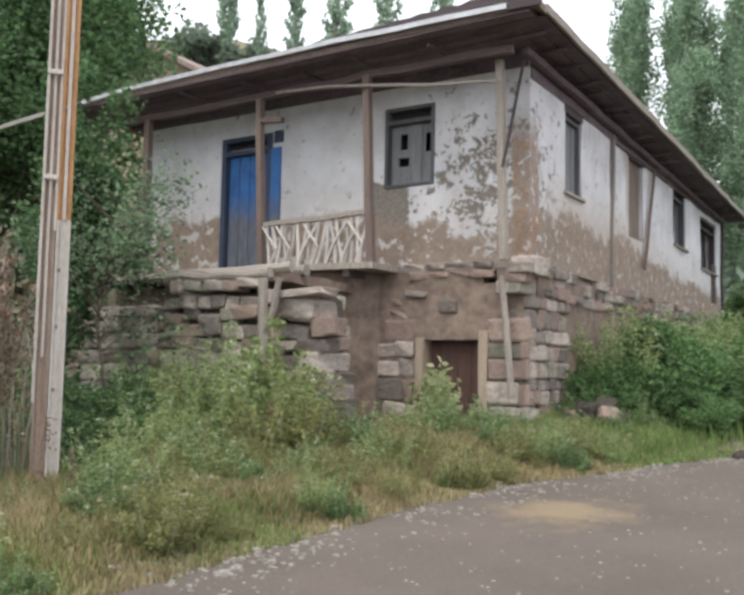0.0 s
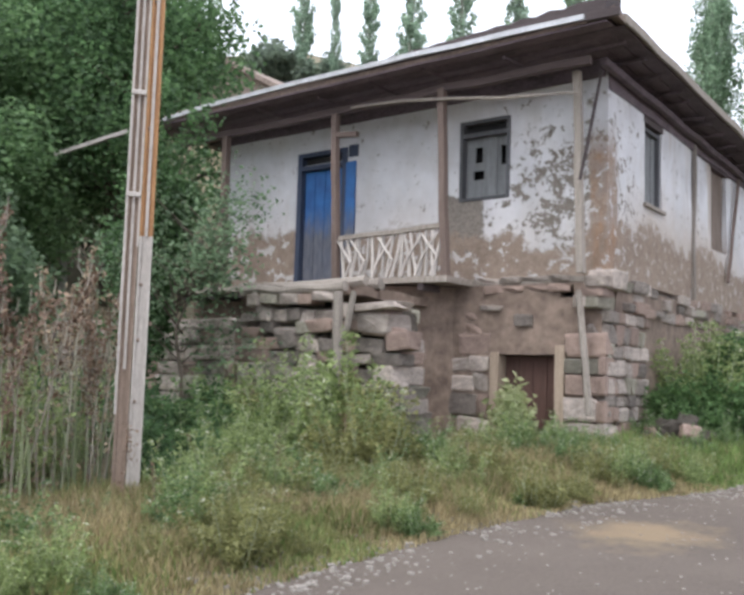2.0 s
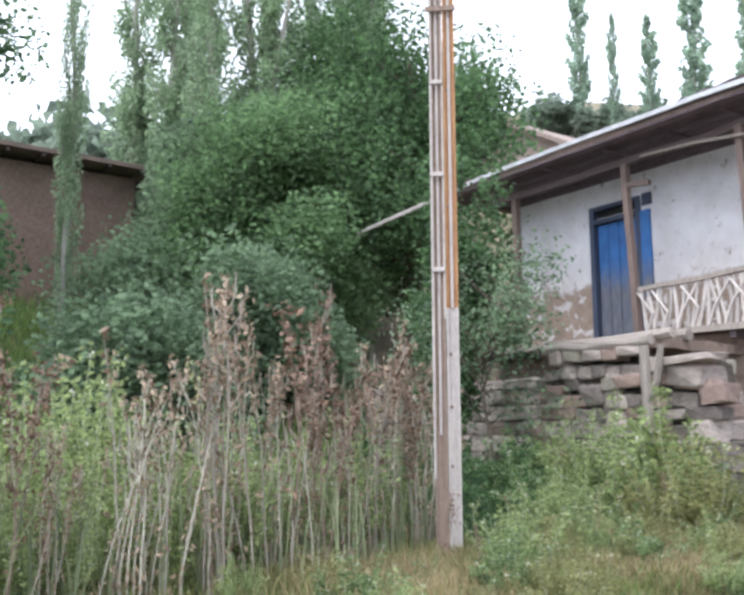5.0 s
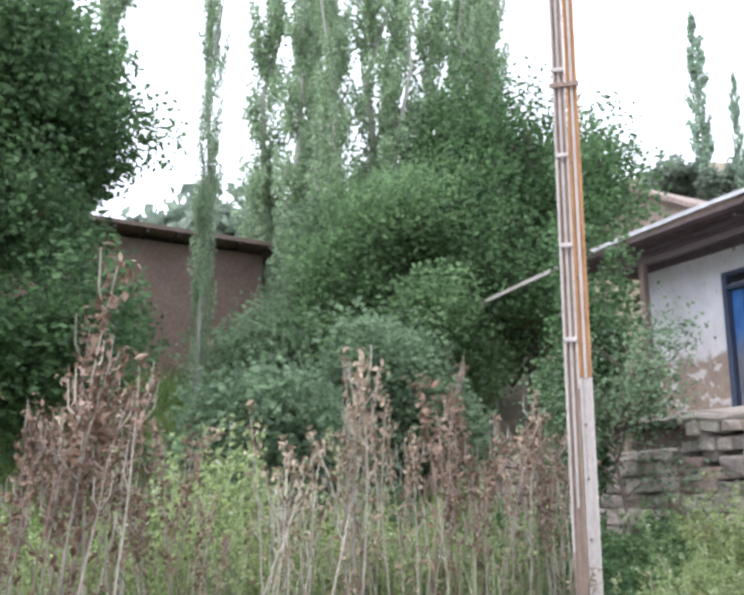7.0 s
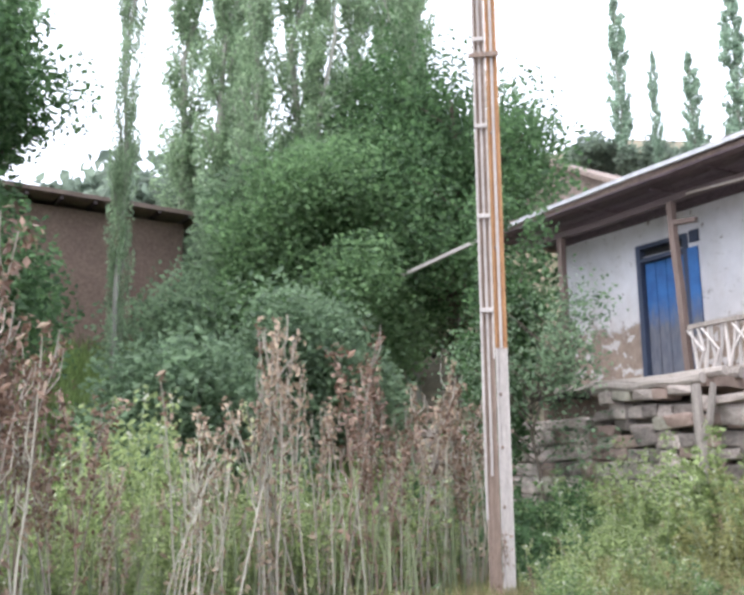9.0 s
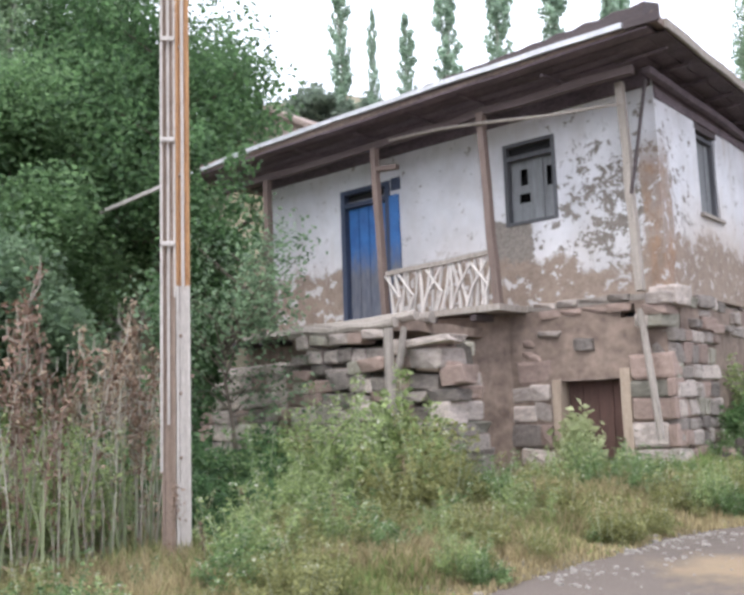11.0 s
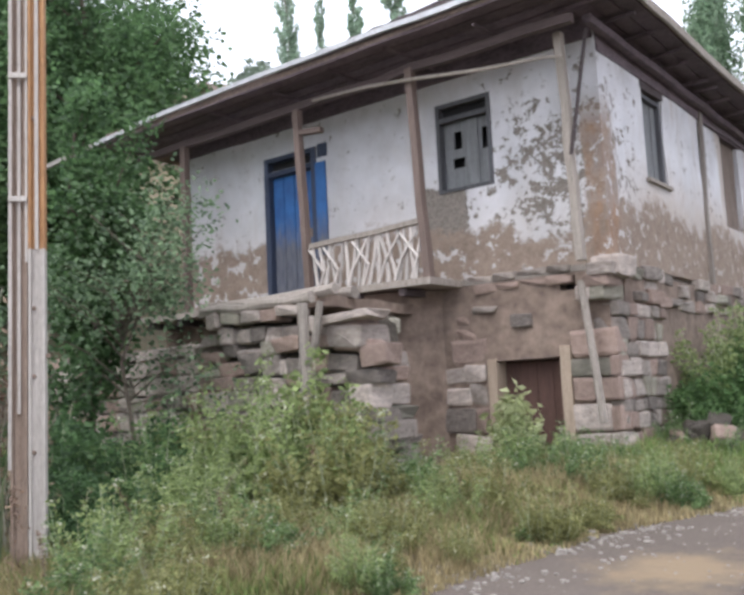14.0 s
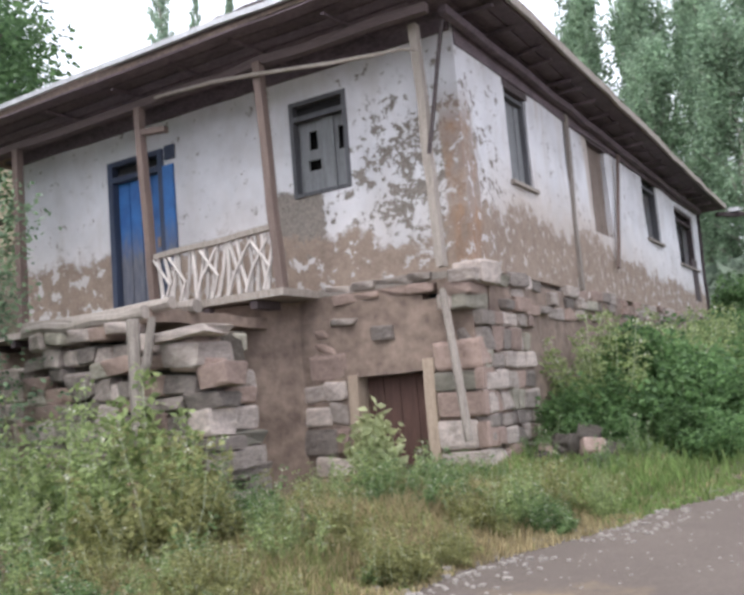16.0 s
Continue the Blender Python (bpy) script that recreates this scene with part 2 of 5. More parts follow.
M_RUSTDARK = plain("brown_rusted_steel", (0.14, 0.10, 0.078), (0.33, 0.25, 0.20), 6.0, 0.8, (5, 5, 0.6), relief=0.3)
M_PALE = plain("pale_grey_primer", (0.33, 0.30, 0.275), (0.54, 0.50, 0.47), 4.0, 0.7, (5, 5, 0.5), relief=0.3)
M_BARK = plain("tree_bark", (0.07, 0.055, 0.042), (0.17, 0.14, 0.11), 9.0, 0.9, (3, 3, 0.7), relief=0.8, depth=0.03)
M_PALEBARK = plain("pale_poplar_bark", (0.20, 0.20, 0.17), (0.38, 0.38, 0.33), 7.0, 0.9, (3, 3, 0.7), relief=0.6)
M_STICK = plain("peeled_pale_stick", (0.34, 0.31, 0.29), (0.62, 0.58, 0.55), 7.0, 0.85, (4, 4, 0.6), 0.25, relief=0.3)
M_FLOWER = leafy("pale_flower", (0.55, 0.55, 0.45), (0.75, 0.74, 0.62))
M_STALK = plain("dry_stalk", (0.20, 0.178, 0.145), (0.42, 0.38, 0.32), 9.0, 0.85, (4, 4, 0.6), 0.3, relief=0.2)
M_PALESTALK = plain("bleached_stalk", (0.25, 0.24, 0.19), (0.47, 0.45, 0.37), 9.0, 0.85, (4, 4, 0.6), 0.3, relief=0.2)
M_STALKGREEN = plain("pale_green_stalk", (0.27, 0.31, 0.19), (0.50, 0.54, 0.38), 9.0, 0.8, (4, 4, 0.6), 0.3, relief=0.2)
M_FARWALL = plain("far_brown_mud_wall", (0.16, 0.11, 0.088), (0.25, 0.18, 0.145), 1.4, 0.95, relief=0.3)
M_GABLE = plain("dull_mud_gable", (0.20, 0.15, 0.13), (0.33, 0.265, 0.23), 1.0, 0.95, relief=0.2)

M_LEAF = leafy("walnut_leaf", (0.078, 0.138, 0.066), (0.195, 0.315, 0.145))
M_LEAFDARK = leafy("dark_tree_leaf", (0.10, 0.155, 0.095), (0.235, 0.335, 0.20))
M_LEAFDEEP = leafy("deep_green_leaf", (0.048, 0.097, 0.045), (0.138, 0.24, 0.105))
M_POPLAR = leafy("poplar_leaf", (0.17, 0.245, 0.15), (0.38, 0.50, 0.32), through_light=0.6)
M_WEED = leafy("weed_leaf", (0.165, 0.22, 0.09), (0.40, 0.485, 0.22))
M_BUSH = leafy("bush_leaf", (0.08, 0.135, 0.06), (0.23, 0.335, 0.145))
M_LIGHTLEAF = leafy("pale_leaf", (0.27, 0.32, 0.15), (0.56, 0.60, 0.36))
M_DRYLEAF = leafy("dry_leaf", (0.15, 0.105, 0.07), (0.36, 0.28, 0.195), through_light=0.15)
M_REDDRY = leafy("rust_brown_seed_head", (0.10, 0.058, 0.038), (0.25, 0.165, 0.115), through_light=0.1)
M_GRASS = leafy("verge_grass", (0.165, 0.172, 0.072), (0.36, 0.365, 0.165))
M_GRASSDRY = leafy("straw_grass", (0.24, 0.195, 0.11), (0.50, 0.42, 0.25))
M_GRASSGREEN = leafy("fresh_grass", (0.12, 0.18, 0.06), (0.28, 0.39, 0.14))
M_PALEGRASS = leafy("pale_tall_grass", (0.14, 0.185, 0.10), (0.38, 0.43, 0.26))
# far foliage: distance haze is put into these two leaf colours
M_POPLARFAR = leafy("haze_tinted_poplar_leaf", (0.21, 0.295, 0.225), (0.43, 0.55, 0.43), through_light=0.65)
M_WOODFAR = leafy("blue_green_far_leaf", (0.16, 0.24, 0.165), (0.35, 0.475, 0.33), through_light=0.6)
M_SIDEBUSH = leafy("dark_side_bush_leaf", (0.065, 0.125, 0.05), (0.19, 0.32, 0.13))
M_HILL = leafy("far_wood_leaf", (0.13, 0.17, 0.135), (0.24, 0.30, 0.23))


def blue_material():
    m, t, b = nodes_of("blue_door_paint")
    v = coords(t)
    s = t.nodes.new("ShaderNodeSeparateXYZ")
    t.links.new(v, s.inputs[0])
    n = noise_node(t, v, 7, 5, 0.65, (4, 4, 0.6))
    big = noise_node(t, v, 2.5, 4)
    blue = ramp(t, big, [(0.3, (0.018, 0.085, 0.25)), (0.7, (0.036, 0.17, 0.46))])
    wood = ramp(t, n, [(0.3, (0.075, 0.075, 0.085)), (0.7, (0.17, 0.165, 0.175))])
    worn = maths(t, "DIVIDE", maths(t, "SUBTRACT", 4.12, maths(t, "ADD", s.outputs[2], maths(t, "MULTIPLY", maths(t, "SUBTRACT", n, 0.5), -0.9))), 0.55, True)
    t.links.new(mixc(t, maths(t, "MULTIPLY", worn, 0.9), blue, wood), b.inputs["Base Color"])
    b.inputs["Roughness"].default_value = 0.6
    bump(t, b, n, 0.4, 0.01)
    return m


M_BLUE = blue_material()


def ground_material():
    """Beaten earth and gravel on the road, soil and litter on the verge."""
    m, t, b = nodes_of("earth_and_gravel")
    v = coords(t)
    s = t.nodes.new("ShaderNodeSeparateXYZ")
    t.links.new(v, s.inputs[0])
    x, y, z = s.outputs
    big = noise_node(t, v, 0.55, 5, 0.6)
    mid = noise_node(t, v, 3.0, 5, 0.7)
    fine = noise_node(t, v, 38.0, 5, 0.75)
    road = ramp(t, big, [(0.3, (0.090, 0.070, 0.058)), (0.7, (0.160, 0.130, 0.110))])
    road = mixc(t, 0.4, road, ramp(t, fine, [(0.3, (0.055, 0.043, 0.037)), (0.72, (0.20, 0.168, 0.145))]))
    # ochre mud where a puddle has dried
    dx = maths(t, "MULTIPLY", maths(t, "ADD", x, 2.35), 0.9)
    dy = maths(t, "MULTIPLY", maths(t, "SUBTRACT", y, 7.95), 0.8)
    r = maths(t, "SQRT", maths(t, "ADD", maths(t, "MULTIPLY", dx, dx), maths(t, "MULTIPLY", dy, dy)))
    pud = maths(t, "DIVIDE", maths(t, "SUBTRACT", 1.3, maths(t, "ADD", r, maths(t, "MULTIPLY", mid, 1.3))), 0.5, True)
    road = mixc(t, maths(t, "MULTIPLY", pud, 0.85), road, (0.27, 0.20, 0.125))
    soil = ramp(t, mid, [(0.3, (0.12, 0.105, 0.065)), (0.7, (0.24, 0.205, 0.13))])
    a = t.nodes.new("ShaderNodeAttribute")
    a.attribute_name = "verge"
    f = maths(t, "ADD", a.outputs["Fac"], maths(t, "MULTIPLY", maths(t, "SUBTRACT", mid, 0.5), 0.8))
    t.links.new(mixc(t, maths(t, "DIVIDE", maths(t, "SUBTRACT", f, 0.4), 0.2, True), road, soil), b.inputs["Base Color"])
    b.inputs["Roughness"].default_value = 0.92
    bump(t, b, maths(t, "ADD", mid, maths(t, "MULTIPLY", fine, 0.5)), 0.6, 0.04)
    return m


M_GROUND = ground_material()

# ---- helpers for meshes ----
rng = np.random.default_rng(7)


def mesh_of(name, bm, material):
    me = bpy.data.meshes.new(name)
    bm.to_mesh(me)
    bm.free()
    me.materials.append(material)
    return me


def part(name, bm, material, parent, label="", smooth=False):
    me = mesh_of(name, bm, material)
    if smooth:
        for p in me.polygons:
            p.use_smooth = True
    ob = new(name, me)
    ob.parent = parent
    if label:
        tagged(ob, label)
    return ob


def thing(name, label, category, at=(0, 0, 0), group="", kind=""):
    e = new(name)
    e.empty_display_size = 0.2
    e.location = at
    return tagged(e, label, category, group, kind)


def box(bm, x0, x1, y0, y1, z0, z1, wobble=0.0, cuts=0, bevel=0.0):
    t = bmesh.new()
    bmesh.ops.create_cube(t, size=1.0)
    for v in t.verts:
        v.co = Vector((x0 + (v.co.x + 0.5) * (x1 - x0), y0 + (v.co.y + 0.5) * (y1 - y0), z0 + (v.co.z + 0.5) * (z1 - z0)))
    if bevel:
        bmesh.ops.bevel(t, geom=list(t.edges), offset=bevel, segments=1, affect="EDGES")
    if cuts:
        bmesh.ops.subdivide_edges(t, edges=list(t.edges), cuts=cuts, use_grid_fill=True)
    if wobble:
        for v in t.verts:
            v.co += noise.noise_vector(v.co * 1.7) * wobble
    made = {v: bm.verts.new(v.co) for v in t.verts}
    for f in t.faces:
        bm.faces.new([made[v] for v in f.verts])
    t.free()


def new_box(x0, x1, y0, y1, z0, z1, **k):
    bm = bmesh.new()
    box(bm, x0, x1, y0, y1, z0, z1, **k)
    return bm


def tube(bm, pts, radii, sides=7, lumps=0.0):
    """A tapered, bent round bar along pts."""
    rings = []
    n = len(pts)
    for i, (p, r) in enumerate(zip(pts, radii)):
        p = Vector(p)
        d = (Vector(pts[min(i + 1, n - 1)]) - Vector(pts[max(i - 1, 0)])).normalized()
        u = d.orthogonal().normalized()
        if i and abs(d.dot(last)) < 0.99:
            u = (last - d * last.dot(d)).normalized()
        last = u
        w = d.cross(u)
        ring = []
        for k in range(sides):
            a = 2 * math.pi * k / sides
            q = r * (1 + lumps * noise.noise(p * 9 + Vector((k * 3.1, 0, 0))))
            ring.append(bm.verts.new(p + u * math.cos(a) * q + w * math.sin(a) * q))
        rings.append(ring)
    for a, b in zip(rings, rings[1:]):
        for k in range(sides):
            bm.faces.new((a[k], a[(k + 1) % sides], b[(k + 1) % sides], b[k]))
    bm.faces.new(rings[0][::-1])
    bm.faces.new(rings[-1])


def beam_between(bm, p, q, w, h, wob=0.0, segs=1):
    """A squared bar from p to q."""
    p, q = Vector(p), Vector(q)
    d = (q - p).normalized()
    u = d.cross(Vector((0, 0, 1)))
    u = Vector((1, 0, 0)) if u.length < 1e-3 else u.normalized()
    v = u.cross(d).normalized()
    rings = []
    for i in range(segs + 1):
        c = p.lerp(q, i / segs)
        if wob:
            c = c + noise.noise_vector(c * 1.3) * wob
        rings.append([bm.verts.new(c + u * a * w / 2 + v * b * h / 2) for a, b in ((-1, -1), (1, -1), (1, 1), (-1, 1))])
    for a, b in zip(rings, rings[1:]):
        for k in range(4):
            bm.faces.new((a[k], a[(k + 1) % 4], b[(k + 1) % 4], b[k]))
    bm.faces.new(rings[0][::-1])
    bm.faces.new(rings[-1])


def pierced(axis, at, thick, us, zs, holes, wobble=0.012, step=0.45):
    """A wall of thickness thick behind the plane axis=at, from breaks us (along) and zs (up), with rectangular holes (u0, u1, z0, z1)."""
    def fill(b):
        b = sorted(set(b))
        out = []
        for p, q in zip(b, b[1:]):
            n = max(1, int((q - p) / step))
            out += [p + (q - p) * i / n for i in range(n)]
        return out + [b[-1]]
    U = fill(list(us) + [h[i] for h in holes for i in (0, 1)])
    Z = fill(list(zs) + [h[i] for h in holes for i in (2, 3)])
    bm = bmesh.new()
    grid = {}

    def vert(i, j, k):
        if (i, j, k) not in grid:
            d = at + k * thick
            w = (noise.noise(Vector((U[i] * 1.1, at, Z[j] * 1.1))) + 0.5 * noise.noise(Vector((U[i] * 3, at, Z[j] * 3)))) * wobble
            p = (U[i], d + w, Z[j]) if axis == "y" else (d + w, U[i], Z[j])
            grid[i, j, k] = bm.verts.new(p)
        return grid[i, j, k]

    def solid(i, j):
        if not (0 <= i < len(U) - 1 and 0 <= j < len(Z) - 1):
            return False
        u, z = (U[i] + U[i + 1]) / 2, (Z[j] + Z[j + 1]) / 2
        return not any(h[0] < u < h[1] and h[2] < z < h[3] for h in holes)
    for i in range(len(U) - 1):
        for j in range(len(Z) - 1):
            if not solid(i, j):
                continue
            for k in (0, 1):
                bm.faces.new([vert(a, b, k) for a, b in ((i, j), (i + 1, j), (i + 1, j + 1), (i, j + 1))])
            for di, dj, e in ((-1, 0, ((i, j), (i, j + 1))), (1, 0, ((i + 1, j), (i + 1, j + 1))), (0, -1, ((i, j), (i + 1, j))), (0, 1, ((i, j + 1), (i + 1, j + 1)))):
                if not solid(i + di, j + dj):
                    (a, b), (c, d) = e
                    bm.faces.new([vert(a, b, 0), vert(c, d, 0), vert(c, d, 1), vert(a, b, 1)])
    bmesh.ops.recalc_face_normals(bm, faces=bm.faces)
    return bm


def stone_meshes(name, material, count, round_=0.55, rough=0.07):
    out = []
    for k in range(count):
        bm = bmesh.new()
        bmesh.ops.create_cube(bm, size=1.0)
        bmesh.ops.subdivide_edges(bm, edges=bm.edges, cuts=2, use_grid_fill=True)
        for v in bm.verts:
            c = v.co.copy()
            out_ = [abs(q) > 0.4 for q in c]
            c = Vector([q if o else math.copysign(0.37, q) for q, o in zip(c, out_)])
            c *= (1.0, 1.0, 1.0 - 0.24 * round_, 1.0 - 0.5 * round_)[sum(out_)]
            wedge = noise.noise_vector(Vector((k * 7.7, c.x, c.z))) * 0.13
            c += Vector((wedge.x * c.z, 0, wedge.z * c.x))
            v.co = c + noise.noise_vector(c * 1.6 + Vector((k * 11.3, 0, 0))) * rough * 1.25 + noise.noise_vector(c * 3.3 + Vector((k * 5.7, 3, 0))) * rough * 0.8
        out.append(mesh_of(name, bm, material))
    return out


STONES = stone_meshes("stone", M_STONE, 9, 0.20, 0.085) + stone_meshes("stone", M_STONE_MOSS, 1, 0.20, 0.085) + stone_meshes("stone", M_STONE_RED, 3, 0.20, 0.085)


DARK_STONES = stone_meshes("stone", M_RUBBLE, 2, 0.25, 0.10)


def put_stone(parent, x, y, z, sx, sy, sz, rz=0.0, tilt=0.0, pick=None, name="stone"):
    me = STONES[int(rng.integers(len(STONES))) if pick is None else pick]
    ob = new(name, me)
    ob.parent = parent
    flip = 180 * int(rng.integers(2))
    ob.matrix_basis = pose(x, y, z, 0, tilt + flip, rz) @ Matrix.Diagonal((sx, sy, sz, 1))
    return ob


def leaves(centres, normals_up, size, spread, per, seed, flat=0.5, long=1.6):
    """Vertices and faces of leaves (two bent triangles each) strewn round centres."""
    g = np.random.default_rng(seed)
    c = np.repeat(np.asarray(centres, float), per, axis=0)
    n = len(c)
    sp = np.asarray(spread, float) * np.ones(3)
    q = g.normal(0, 1, (n, 3))
    c = c + q / (np.linalg.norm(q, axis=1)[:, None] + 1e-9) * (g.uniform(0.05, 1, n) ** 0.5)[:, None] * sp * 1.65
    d = g.normal(0, 1, (n, 3))
    d[:, 2] *= flat
    d /= np.linalg.norm(d, axis=1)[:, None] + 1e-9
    e = np.cross(d, g.normal(0, 1, (n, 3)))
    e /= np.linalg.norm(e, axis=1)[:, None] + 1e-9
    s = size * g.uniform(0.6, 1.4, n)[:, None]
    up = np.cross(d, e) * s * 0.18
    a, b = c - d * s * long / 2, c + d * s * long / 2
    p, q = c + e * s / 2 + up, c - e * s / 2 + up
    v = np.stack((a, p, b, q), 1).reshape(-1, 3)
    i = np.arange(n) * 4
    f = np.stack((np.stack((i, i + 1, i + 2), 1), np.stack((i, i + 2, i + 3), 1)), 1).reshape(-1, 3)
    return v, f


def mesh_part(name, v, f, material, parent, label=""):
    me = bpy.data.meshes.new(name)
    me.from_pydata(v.tolist() if hasattr(v, "tolist") else v, [], f.tolist() if hasattr(f, "tolist") else f)
    me.materials.append(material)
    ob = new(name, me)
    ob.parent = parent
    return tagged(ob, label) if label else ob


# ---- the ground: one sheet, a road with a grass bank on the house's side ----
def road_edge(y):
    return float(np.interp(y, (-40, -4, 3, 6, 7.4, 8.7, 10, 12.3, 17, 25, 60), (-3.9, -3.9, -3.9, -3.8, -3.5, -3.3, -2.85, -1.95, -0.9, 0.6, 7))) + 0.22 * noise.noise(Vector((0.3, y * 0.8, 4))) + 0.08 * noise.noise(Vector((7, y * 3.1, 4)))


def smooth(a, b, x):
    q = min(1, max(0, (x - a) / (b - a)))
    return q * q * (3 - 2 * q)


def ground_z(x, y):
    z = -0.38 + 0.036 * min(y, 40)
    d = road_edge(y) - x
    z += (0.10 + 0.14 * smooth(6.5, 11.5, y)) * smooth(0.1, 2.3, d)
    z += 0.05 * smooth(0.2, 0.7, d)
    z += 0.36 * max(0, min(-x - 12, 45)) * smooth(-40, -8, y) + 0.30 * max(0, min(y - 14, 45)) * smooth(-8, -20, x) * 1.0
    z += 0.05 * max(0, min(y - 27, 60))
    rough = 0.05 if d > 0.3 else 0.012
    z += rough * noise.noise(Vector((x * 0.9, y * 0.9, 0))) + 0.35 * rough * noise.noise(Vector((x * 3, y * 3, 2)))
    return z


def build_ground():
    def axis(near0, near1, step, lo, hi):
        a = list(np.arange(near0, near1 + 1e-6, step))
        s = step
        while a[0] > lo:
            s *= 1.35
            a.insert(0, a[0] - s)
        s = step
        while a[-1] < hi:
            s *= 1.35
            a.append(a[-1] + s)
        return a
    X, Y = axis(-13, 3, 0.2, -1500, 1500), axis(-1, 20, 0.2, -1500, 1500)
    v = [(x, y, ground_z(x, y)) for y in Y for x in X]
    w = len(X)
    f = [(j * w + i, j * w + i + 1, (j + 1) * w + i + 1, (j + 1) * w + i) for j in range(len(Y) - 1) for i in range(w - 1)]
    me = bpy.data.meshes.new("ground")
    me.from_pydata(v, [], f)
    me.materials.append(M_GROUND)
    a = me.attributes.new("verge", "FLOAT", "POINT")
    a.data.foreach_set("value", [smooth(-0.35, 0.45, road_edge(p[1]) - p[0]) if p[0] < 12 else 1.0 for p in v])
    for p in me.polygons:
        p.use_smooth = True
    tagged(new("ground", me), "grey-brown dirt road with gravel and an earthy grass bank", "ground", kind="structure")


build_ground()

# ---- the old house ----
XC, YF, YB, FLOOR, TOP = -4.33, 11.95, 26.4, 2.68, 5.62
house = thing("house", "two-storey abandoned village house with flaking limewash over a stone base", "house", (0, 0, 0))


def build_walls():
    up_front = pierced("y", YF, 0.32, (-12.1, XC - 0.32), (FLOOR, TOP), [(-10.12, -9.0, FLOOR, 5.12), (-6.74, -5.86, 3.93, 5.2)], 0.03)
    part("wall", up_front, M_PLASTER, house, "limewashed mud wall with bare brown lower band")
    up_side = pierced("x", XC, -0.32, (YF + 0.0, YB), (FLOOR, TOP), [(13.42, 14.25, 3.96, 5.56), (17.05, 18.1, 3.75, 5.4), (20.65, 21.9, 4.08, 5.45), (23.6, 25.6, 3.85, 5.2)], 0.03)
    part("wall", up_side, M_PLASTER, house, "limewashed mud side wall, brown below")
    low_front = pierced("y", YF - 0.1, 0.45, (-12.6, XC - 0.02), (-0.3, FLOOR - 0.09), [(-5.93, -5.02, -0.3, 1.56), (-4.99, -4.77, 2.38, 2.56)], 0.05, 0.3)
    lf = part("wall", low_front, M_MUD, house, "brown mud-plastered lower wall")
    low_side = pierced("x", XC + 0.02, -0.45, (YF + 0.36, YB), (-0.3, FLOOR - 0.09), [], 0.05, 0.35)
    ls = part("wall", low_side, M_MUD, house, "brown mud-plastered lower side wall")
    # added panel, bowed out to cover the dark gap below the gallery floor
    bm = bmesh.new()
    plan = ((-8.7, 11.84), (-8.7, 11.22), (-7.9, 11.2), (-7.25, 11.27), (-6.95, 11.5), (-6.72, 11.84))
    rows_ = [[bm.verts.new((x + rng.uniform(-0.03, 0.03), y + rng.uniform(-0.03, 0.03), z)) for x, y in plan] for z in np.linspace(-0.3, FLOOR - 0.11, 9)]
    for lo, hi in zip(rows_, rows_[1:]):
        for i in range(len(plan) - 1):
            bm.faces.new((lo[i], lo[i + 1], hi[i + 1], hi[i]))
    bm.faces.new(rows_[-1][::-1])
    part("wall", bm, M_MUD, house, "added mud fill that hides the dark gap under the gallery", smooth=True)
    part("wall", new_box(-12.6, XC - 0.4, YB - 0.3, YB, -0.3, TOP), M_MUD, house)
    part("wall", new_box(-12.6, -12.3, YF + 1.9, YB - 0.3, -0.3, TOP), M_MUD, house)
    part("wall", new_box(-12.1, -11.8, YF + 0.32, YF + 2.2, FLOOR, TOP), M_PLASTER, house)
    part("floor", new_box(-12.5, -6.42, YF - 0.84, YB - 0.4, FLOOR - 0.09, FLOOR, wobble=0.025, cuts=7), M_WOOD, house, "worn plank floor edge")
    part("floor", new_box(-6.42, XC - 0.1, YF - 0.08, YB - 0.4, FLOOR - 0.08, FLOOR, wobble=0.02, cuts=4), M_WOOD, house)
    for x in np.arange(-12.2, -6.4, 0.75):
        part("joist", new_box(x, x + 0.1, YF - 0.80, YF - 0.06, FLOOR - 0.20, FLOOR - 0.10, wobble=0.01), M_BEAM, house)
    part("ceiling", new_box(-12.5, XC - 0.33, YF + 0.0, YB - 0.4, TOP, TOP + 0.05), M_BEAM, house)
    return lf, ls


low_front_wall, low_side_wall = build_walls()


